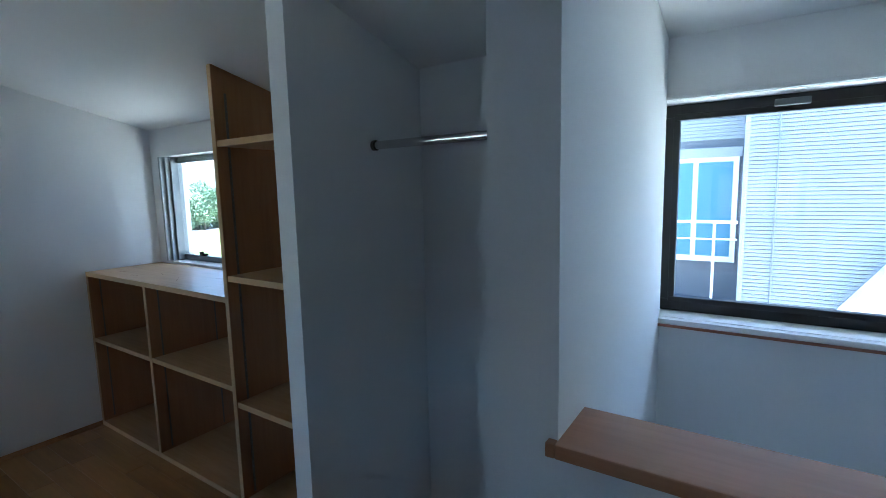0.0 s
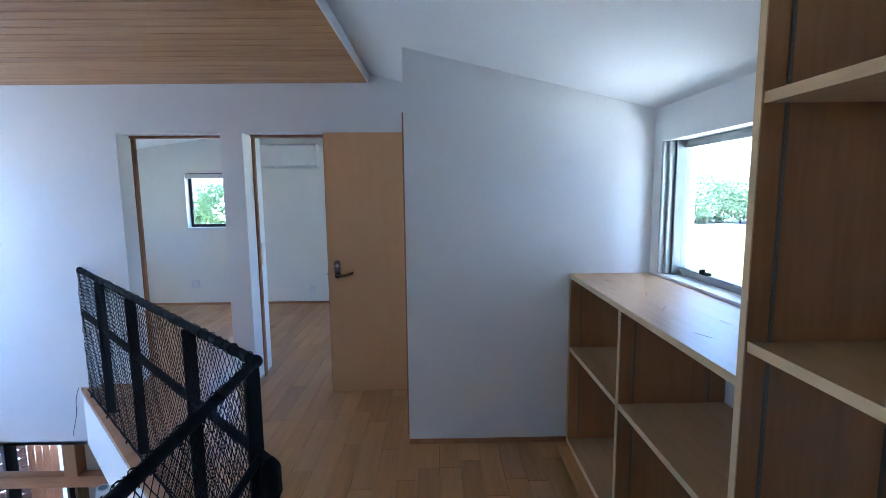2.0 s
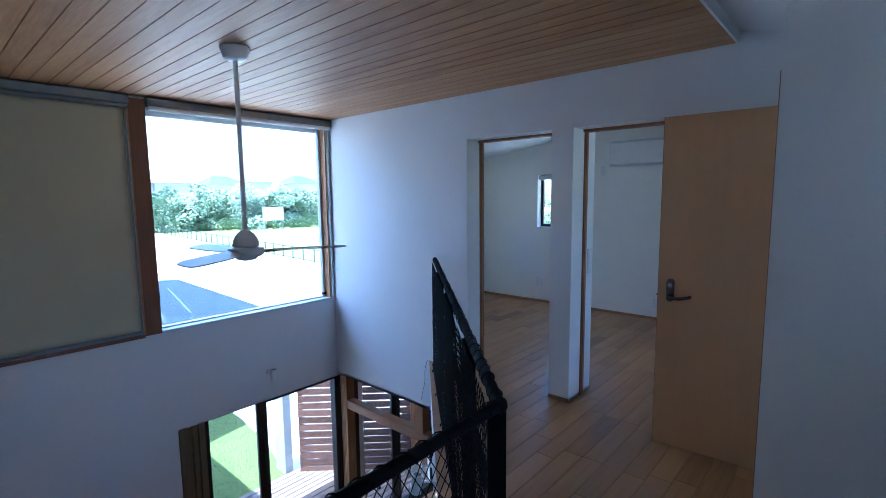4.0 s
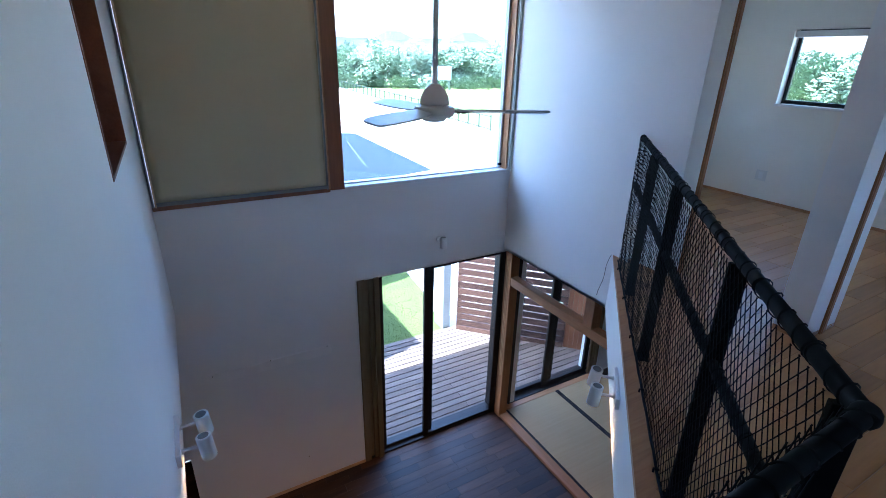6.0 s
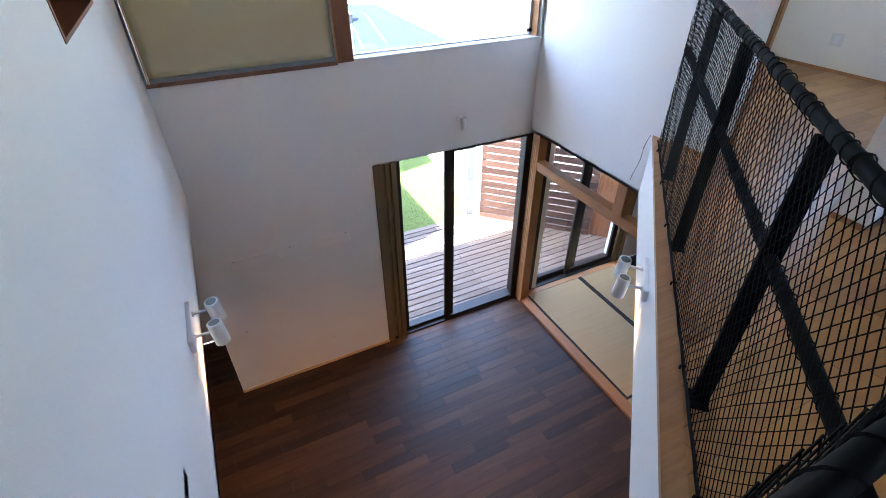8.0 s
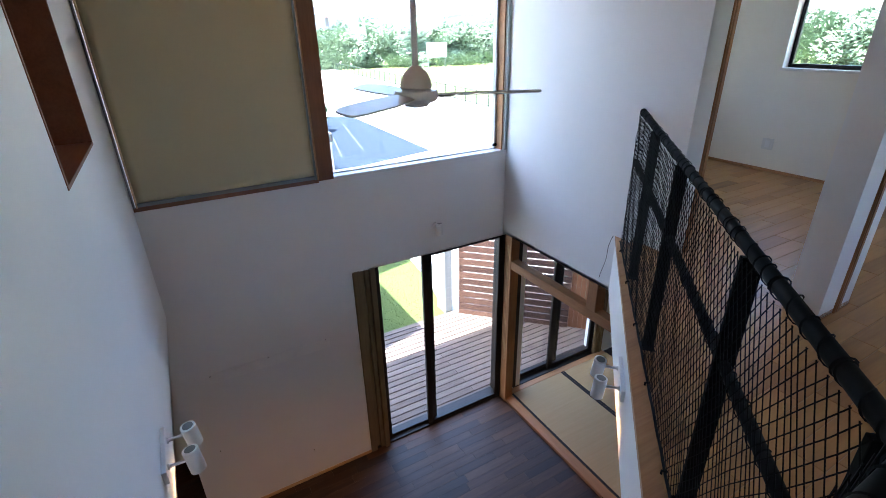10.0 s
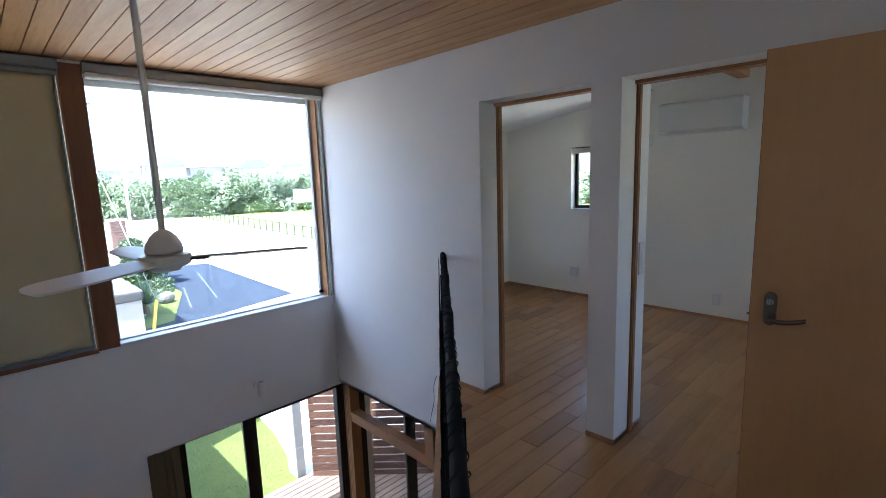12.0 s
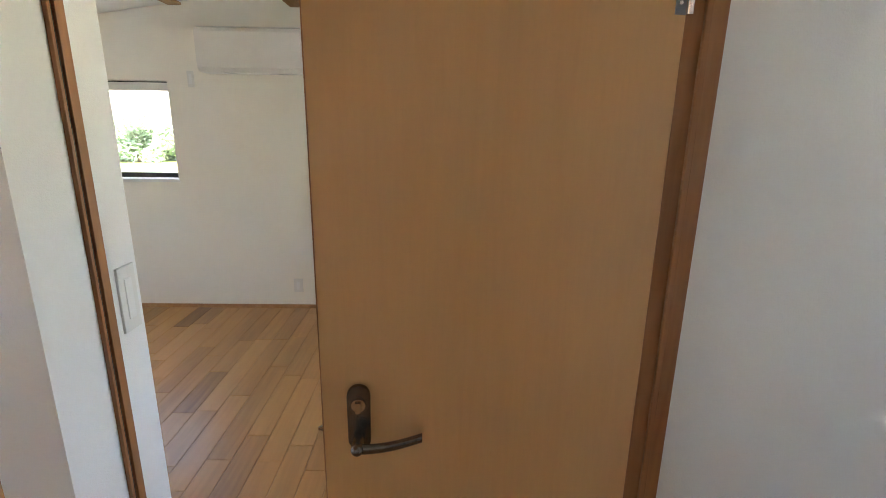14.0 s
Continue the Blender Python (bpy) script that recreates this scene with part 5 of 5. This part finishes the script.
kinds = [tree_kind(s, 4.9 + (s % 3) * 0.5, 2.9, 3000, 0.2, M_LEAF if s % 2 else M_LEAF2) for s in range(4)]
spots = []
for i in range(64):
    f = i / 63
    x, y = -62 + 92 * f, -60 - 32 * f + rnd.uniform(-3, 3)
    spots.append((x + rnd.uniform(-1, 1), y))
for i in range(76):
    f = i / 75
    spots.append((-60 - 4 * rnd.random(), -64 + 122 * f + rnd.uniform(-1, 1)))
for i in range(14):
    f = i / 13
    spots.append((-75 + 55 * f, 62 + 6 * math.sin(i) - 24 * (1 - f)))
for i, (x, y) in enumerate(spots):
    m = pose(x, y, ZG - 0.1, 0, 0, rnd.uniform(0, 360))
    if i < 4:
        kinds[i].matrix_basis = m
        for c in kinds[i].children:
            c.matrix_parent_inverse = Matrix()
    else:
        copy_thing(kinds[i % 4], m @ Matrix.Diagonal((*[rnd.uniform(0.85, 1.2)] * 3, 1)))

# undergrowth in front of the belt
bm = bmesh.new()
for i in range(60):
    f = rnd.random()
    leaf_cloud(bm, rnd, (-60 + 90 * f, -57 - 32 * f + rnd.uniform(-1, 2), ZG + 0.8), (2.0, 1.2, 1.2), 160, 0.22)
tagged(part("undergrowth", bm, M_LEAF2), "low green undergrowth before the trees", "shrubs", "", "stuff")


def far_house(x, y, w, d, h, roofc, yaw):
    t = thing("house", "distant two-storey house with pale walls and a dark hipped roof", "house", "far houses")
    m = Matrix.Translation((x, y, ZG)) @ pose(0, 0, 0, 0, 0, yaw)

    def sub(name, bm, mat, parent=t):
        bmesh.ops.transform(bm, matrix=m, verts=bm.verts[:])
        return part(name, bm, mat, parent)
    sub("wall", boxes((-w / 2, w / 2, -d / 2, d / 2, 0, h)), M_SIDING)
    bm = bmesh.new()
    e = 0.6
    lo = [bm.verts.new(p) for p in ((-w / 2 - e, -d / 2 - e, h), (w / 2 + e, -d / 2 - e, h), (w / 2 + e, d / 2 + e, h), (-w / 2 - e, d / 2 + e, h))]
    hi = [bm.verts.new((-w / 4, 0, h + 2.0)), bm.verts.new((w / 4, 0, h + 2.0))]
    for f in ((lo[0], lo[1], hi[1], hi[0]), (lo[1], lo[2], hi[1]), (lo[2], lo[3], hi[0], hi[1]), (lo[3], lo[0], hi[0]), (lo[3], lo[2], lo[1], lo[0])):
        bm.faces.new(f)
    sub("roof", bm, roofc)
    for u in (-w * 0.3, 0, w * 0.3):
        for z in (1.0, 3.9):
            wd = sub("window", boxes((u - 0.8, u + 0.8, d / 2, d / 2 + 0.05, z, z + 1.3)), M_WHITE)
            sub("pane", boxes((u - 0.7, u + 0.7, d / 2 + 0.05, d / 2 + 0.07, z + 0.1, z + 1.2)), M_DARK, wd)


M_ROOFBLUE = noisy("blue_grey_tiles", (0.035, 0.05, 0.075), (0.055, 0.075, 0.10), 2.0, 0.6)
M_ROOFRED = noisy("brown_tiles", (0.09, 0.05, 0.045), (0.13, 0.075, 0.06), 2.0, 0.6)
for i in range(17):
    far_house(-100 + 8.6 * i + rnd.uniform(-0.8, 0.8), -97 - 4 * (i % 2) - 1.6 * i, 7.0, 7, 7.4 + 0.35 * (i % 3), (M_ROOFBLUE, M_ROOF, M_ROOFBLUE, M_ROOFRED)[i % 4], rnd.uniform(-8, 8))

# field fence
M_FENCEGREEN = plain("green_fence_paint", (0.02, 0.035, 0.022), 0.6)
ff = thing("field_fence", "long low dark metal fence along the meadow", "fence")
p, q = Vector((-19.6, -26.0, ZG)), Vector((-24, -80, ZG))
nb = 34
bm = bmesh.new()
for z in (0.15, 0.95):
    tube(bm, p + Vector((0, 0, z)), q + Vector((0, 0, z)), 0.04, seg=6)
part("rails", bm, M_FENCEGREEN, ff)
for i in range(nb + 1):
    c = p.lerp(q, i / nb)
    bm = bmesh.new()
    tube(bm, c, c + Vector((0, 0, 1.05)), 0.05, seg=6)
    part("fence_post", bm, M_FENCEGREEN, ff)
sg = thing("field_sign", "white notice board on posts by the trees", "sign")
part("board", boxes((-34.4, -31.6, -57.0, -56.9, ZG + 1.6, ZG + 3.3)), M_WHITE, sg)
for x in (-34.2, -31.8):
    part("sign_post", boxes((x - 0.05, x + 0.05, -57.1, -57.0, ZG, ZG + 3.3)), M_ALUGREY, sg)

# utility poles
for x, y, h in ((-16.0, -70, 17.0), (-20.5, -80, 9.5), (-5.2, -23.5, 9.0)):
    t = thing("utility_pole", "grey concrete utility pole with stay wires", "utility pole", "utility poles")
    bm = bmesh.new()
    tube(bm, (x, y, ZG), (x, y, ZG + h), 0.17, 0.11, 12)
    part("shaft", bm, M_CONCRETE, t, smooth=True)
    if y < -60:
        bm = bmesh.new()
        tube(bm, (x - 2.2, y + 1.0, ZG), (x, y, ZG + h * 0.8), 0.05, seg=8)
        part("stay", bm, M_ALUGREY, t)
    part("cross_arm", boxes((x - 0.8, x + 0.8, y - 0.05, y + 0.05, ZG + h * 0.86, ZG + h * 0.86 + 0.1)), M_ALUGREY, t)

# house across the garden, shrubs and stakes at its corner
nh = thing("neighbour_house", "pale house with a tiled roof beyond the garden", "house")
part("wall", boxes((-3.6, 7.5, -25.5, -15.5, ZG, 3.1)), M_SIDING, nh)
part("plinth", boxes((-3.64, 7.54, -25.54, -15.46, ZG, ZG + 2.0)), M_EXT, nh)
for i in range(7):
    part("roof_tile_row", boxes((-4.4 + 0.35 * i, 8.4, -26.4 + 0.3 * i, -14.6 - 0.35 * i, 3.1 + 0.16 * i, 3.27 + 0.16 * i)), M_ROOFBLUE, nh)
# Block added out of view, sized so its shadow falls on the lawn.
ax = thing("garden_annex", "unseen two-part block added to shade the lawn", "building")
part("wall", boxes((-3.25, 1.5, -7.85, -5.62, ZG, 0.36)), M_EXT, ax)
part("roof", boxes((-3.27, 1.52, -7.85, -5.6, 0.36, 0.47), bevel=0.02), M_ROOF, ax)
part("wall", boxes((-3.25, 1.5, -11.0, -7.86, ZG, 3.1)), M_EXT, ax)
part("roof", boxes((-3.27, 1.52, -11.02, -7.86, 3.1, 3.22), bevel=0.02), M_ROOF, ax)
sr = random.Random(3)
for x, y, r, h in ((-7.5, -25.0, 1.22, 2.1), (-4.9, -17.2, 0.7, 0.7), (-7.3, -22.6, 0.8, 0.6), (-7.25, -5.2, 0.45, 0.8), (-7.7, -5.7, 0.5, 0.7)):
    t = thing("shrub", "rounded green garden shrub beside the house", "shrub", "garden shrubs")
    bm = bmesh.new()
    for i in range(5):
        a = sr.uniform(0, 6.28)
        tube(bm, (x, y, ZG), (x + math.cos(a) * r * 0.6, y + math.sin(a) * r * 0.6, ZG + h * 0.7), 0.03, 0.01, 6)
    part("stems", bm, M_BARK, t)
    bm = bmesh.new()
    leaf_cloud(bm, sr, (x, y, ZG + h * 0.55), (r, r, h * 0.5), 3600 if r > 1.2 else 1400, 0.12 if r > 1.2 else 0.07)
    part("crown", bm, M_LEAF if r != 0.8 else M_LEAF2, t)
# spiky plant and a rock in the bed
yp = thing("spiky_plant", "spiky blue-green garden plant in the bed", "plant")
bm = bmesh.new()
for i in range(150):
    a, e = sr.uniform(0, 6.283), sr.uniform(0.15, 1.45)
    L = sr.uniform(0.7, 1.05)
    d = Vector((math.cos(a) * math.cos(e), math.sin(a) * math.cos(e), math.sin(e)))
    w = Vector((-math.sin(a), math.cos(a), 0)) * 0.035
    c = Vector((-5.95, -18.7, ZG + 0.45))
    tip = c + d * L - Vector((0, 0, 0.12 * L * math.cos(e)))
    bm.faces.new([bm.verts.new(v) for v in (c + d * 0.05 - w, c + d * 0.05 + w, c + d * L * 0.6 + w * 0.8, tip, c + d * L * 0.6 - w * 0.8)])
part("leaves", bm, M_LEAF, yp)
bm = bmesh.new()
tube(bm, (-5.95, -18.7, ZG), (-5.95, -18.7, ZG + 0.55), 0.12, 0.08, 10)
part("stem", bm, M_BARK, yp)
bm = bmesh.new()
bmesh.ops.create_icosphere(bm, subdivisions=2, radius=0.3)
for v in bm.verts:
    v.co *= 1 + 0.28 * noise.noise(v.co * 2.3)
    v.co.z = v.co.z * 0.85 + 0.22
bmesh.ops.translate(bm, vec=(-7.0, -20.2, ZG), verts=bm.verts[:])
rk = thing("garden_rock", "pale rounded garden rock in the planted bed", "rock")
part("stone", bm, noisy("grey_stone", (0.10, 0.095, 0.085), (0.17, 0.16, 0.145), 4.0, 0.85, 0.5), rk)
bp = thing("brick_pier", "red-brown brick gate pier with a flat cap", "pier")
for i in range(11):
    part("brick_course", boxes((-9.4, -8.5, -39.0, -38.1, ZG + i * 0.2, ZG + i * 0.2 + 0.185), bevel=0.01), M_ROOFRED, bp)
part("cap", boxes((-9.5, -8.4, -39.1, -38.0, ZG + 2.185, ZG + 2.3), bevel=0.02), M_CONCRETE, bp)
M_YELLOW = plain("yellow_cover", (0.65, 0.36, 0.03), 0.5)
st = thing("stay_cable", "yellow-sleeved stay cable of a pole", "cable")
bm = bmesh.new()
tube(bm, (-5.6, -16.4, ZG), (-6.0, -17.4, ZG + 0.75), 0.05, seg=10)
part("sleeve", bm, M_YELLOW, st, smooth=True)
bm = bmesh.new()
tube(bm, (-6.0, -17.4, ZG + 0.75), (-5.25, -23.5, ZG + 7.5), 0.012, seg=6)
part("wire", bm, M_ALUGREY, st)

# neighbour beside the stair window
YB = 8.6
nb2 = thing("siding_house", "neighbour's house in white lap siding with a balcony", "house")
# Dark walls behind the boards supply the shadow lines between them.
part("wall", boxes((-0.09, 9.0, YB, YB + 6, ZG, 8.0)), M_ROOF, nb2)
part("wall", boxes((-2.6, -0.09, YB + 0.9, YB + 6, ZG, 8.0)), M_ROOF, nb2)
part("corner_post", boxes((-0.10, -0.03, YB - 0.025, YB + 0.9, ZG, 8.0)), M_SIDING, nb2)
for i in range(88):
    z = -1.6 + i * 0.058
    bm = bmesh.new()
    vs = [(-0.03, YB - 0.001, z + 0.008), (9.0, YB - 0.001, z + 0.008), (9.0, YB - 0.022, z + 0.010), (-0.03, YB - 0.022, z + 0.010), (-0.03, YB - 0.006, z + 0.055), (9.0, YB - 0.006, z + 0.055)]
    v = [bm.verts.new(k) for k in vs]
    bm.faces.new((v[0], v[1], v[2], v[3]))
    bm.faces.new((v[3], v[2], v[5], v[4]))
    part("siding_board", bm, M_SIDING, nb2)
for i in range(27):
    z = 2.30 + i * 0.058
    part("siding_board", boxes((-2.6, -0.13, YB + 0.88, YB + 0.899, z, z + 0.05)), M_SIDING, nb2)
bm = bmesh.new()
tube(bm, (0.33, YB - 0.05, -0.9), (0.33, YB - 0.05, 4.0), 0.012, seg=10)
part("downpipe", bm, M_ALUGREY, nb2)
bd = part("balcony_door", boxes((-1.6, -0.18, YB + 0.84, YB + 0.89, 0.20, 2.0)), M_WHITE, nb2, "white balcony door")
part("pane", boxes((-0.78, -0.26, YB + 0.83, YB + 0.8395, 0.30, 1.92)), M_CURTAIN, bd, "blue curtained pane")
part("pane", boxes((-1.52, -0.86, YB + 0.83, YB + 0.8395, 0.30, 1.92)), M_CURTAIN, bd, "blue curtained pane")
part("door_head", boxes((-1.7, -0.14, YB + 0.78, YB + 0.89, 2.0, 2.16)), M_SIDING, nb2)
bal = part("balcony_floor", boxes((-2.4, -0.13, YB - 0.35, YB + 0.89, -0.55, -0.45)), M_ROOFBLUE, nb2, "grey-blue balcony floor")
part("balcony_curb", boxes((-2.4, -0.13, YB - 0.4, YB - 0.34, -0.75, -0.40)), M_WHITE, nb2)
for z in (0.98, 0.72):
    bm = bmesh.new()
    tube(bm, (-2.4, YB - 0.37, z), (-0.12, YB - 0.37, z), 0.022 if z > 0.9 else 0.012, seg=8)
    part("rail", bm, M_WHITE, nb2)
for x in (-1.9, -1.25, -0.42):
    bm = bmesh.new()
    tube(bm, (x, YB - 0.37, -0.45), (x, YB - 0.37, 0.98), 0.018, seg=8)
    part("baluster", bm, M_WHITE, nb2)
# White sheet shaped as the sunlit triangle on the neighbour's siding.
lean = thing("lean_to_roof", "white sheet standing in for a sunlit patch of the neighbour's wall", "roof")
bm = bmesh.new()
q = [(1.14, -0.233), (3.0, 2.417), (3.0, -0.45), (1.05, -0.45)]
f0 = [bm.verts.new((x, YB - 0.4, z)) for x, z in q]
f1 = [bm.verts.new((x, YB - 0.04, z)) for x, z in q]
bm.faces.new(f0)
bm.faces.new(f1[::-1])
for k in range(4):
    bm.faces.new((f0[k], f1[k], f1[(k + 1) % 4], f0[(k + 1) % 4]))
part("sheet", bm, M_WHITE, lean)
for x, z in ((1.2, -0.45), (2.9, -0.45)):
    for y in (YB - 0.38, YB - 0.14):
        part("support", boxes((x - 0.04, x + 0.04, y, y + 0.08, ZG, z)), M_WHITE, lean)


# ================= floor boards, last =================
def boards(parent_name, mat, x0, x1, y0, y1, width, lengths, z, cuts, keep, seed, name="floor_board", joint=0.0008, round_off=0.002, breaks=()):
    """Boards along x in rows, each an object of its own, cut to the floor's edges. cuts: (point, outward way, from x, to x)."""
    rnd = random.Random(seed)
    par = bpy.data.objects[parent_name]
    meshes = {}

    def board(L):
        bm = boxes((joint, L - joint, joint, width - joint, -0.016, 0))
        bmesh.ops.bevel(bm, geom=[e for e in bm.edges if all(v.co.z > -0.001 for v in e.verts)], offset=round_off, segments=1, affect="EDGES")
        return bm

    def mesh_of(bm):
        me = bpy.data.meshes.new(name)
        bm.to_mesh(me)
        bm.free()
        me.materials.append(mat)
        return me
    y = y0
    while y < y1 - 0.01:
        x = x0 - rnd.choice(lengths) * rnd.random()
        while x < x1:
            L = rnd.choice(lengths)
            for bx, ya, yb in breaks:
                if ya < y < yb and x < bx - 0.02 < x + L:
                    L = round(bx - x, 4)
            at = Vector((x, y, z))
            if keep(x, x + L, y, y + width):
                near = [(p, o) for p, o, a, b in cuts if x < b and x + L > a and any((at + Vector((u, v, 0)) - Vector(p)).dot(Vector(o)) > 0 for u in (0, L) for v in (0, width))]
                if near:
                    bm = board(L)
                    for p, o in near:
                        bmesh.ops.bisect_plane(bm, geom=bm.verts[:] + bm.edges[:] + bm.faces[:], plane_co=Vector(p) - at, plane_no=o, clear_outer=True)
                    if not bm.faces:
                        bm.free()
                        x += L
                        continue
                    me = mesh_of(bm)
                else:
                    if L not in meshes:
                        meshes[L] = mesh_of(board(L))
                    me = meshes[L]
                o = new(name, me)
                o.parent = par
                o.location = at
            x += L
        y += width


slant = Vector((-2.355, -0.315, 0)) - Vector((XW, -2.455, 0))
slant_out = Vector((slant.y, -slant.x, 0)).normalized()
inner = Vector((XW, -2.455, 0)) - slant_out * 0.0755
landing_cuts = [((-7.41, 0, 0), (-1, 0, 0), -9, -6), (tuple(inner), tuple(slant_out), -4.655, -2.36), ((0, -0.2395, 0), (0, -1, 0), -2.355, -1.19), ((1.39, 0, 0), (1, 0, 0), 0.4, 3)]


def on_landing(a, b, y0, y1):
    if a > -1.21:
        return y0 > -1.2 and (y1 < 0.76 or b < -0.2)
    if y0 < -1.2 and a > XE - 0.1:
        return False
    return not (a > -2.4 and y1 < -0.24) and not (a > -4.52 and b < -2.3 and y1 < a + 2.10 - 0.3)


boards("floor_landing", M_OAK, -7.42, 1.39, -3.97, 1.62, 0.12, [0.45, 0.6, 0.75, 0.9], 0.0, landing_cuts, on_landing, 2, breaks=((-4.66, -4.1, -2.2), (-2.36, -2.6, -0.2), (-1.19, -1.3, 1.7), (-0.3, 0.6, 1.7)))
lower_cuts = [((-4.586, 0, 0), (-1, 0, 0), -9, -4), ((0.6, 0, 0), (1, 0, 0), -0.6, 2)]
boards("floor_lower", M_WALNUT, -1.16, 0.4, -4.86, YS - 0.02, 0.10, [0.6, 0.75, 0.9], ZL, [((-1.159, 0, 0), (-1, 0, 0), -3, -1)], lambda a, b, c, d: True, 7, joint=0.0004, round_off=0.001)
boards("floor_lower", M_WALNUT, -4.585, 0.3, YS - 0.01, -0.9, 0.10, [0.4, 0.5, 0.6, 0.75, 0.9], ZL, lower_cuts, lambda a, b, c, d: True, 4, joint=0.0004, round_off=0.001)
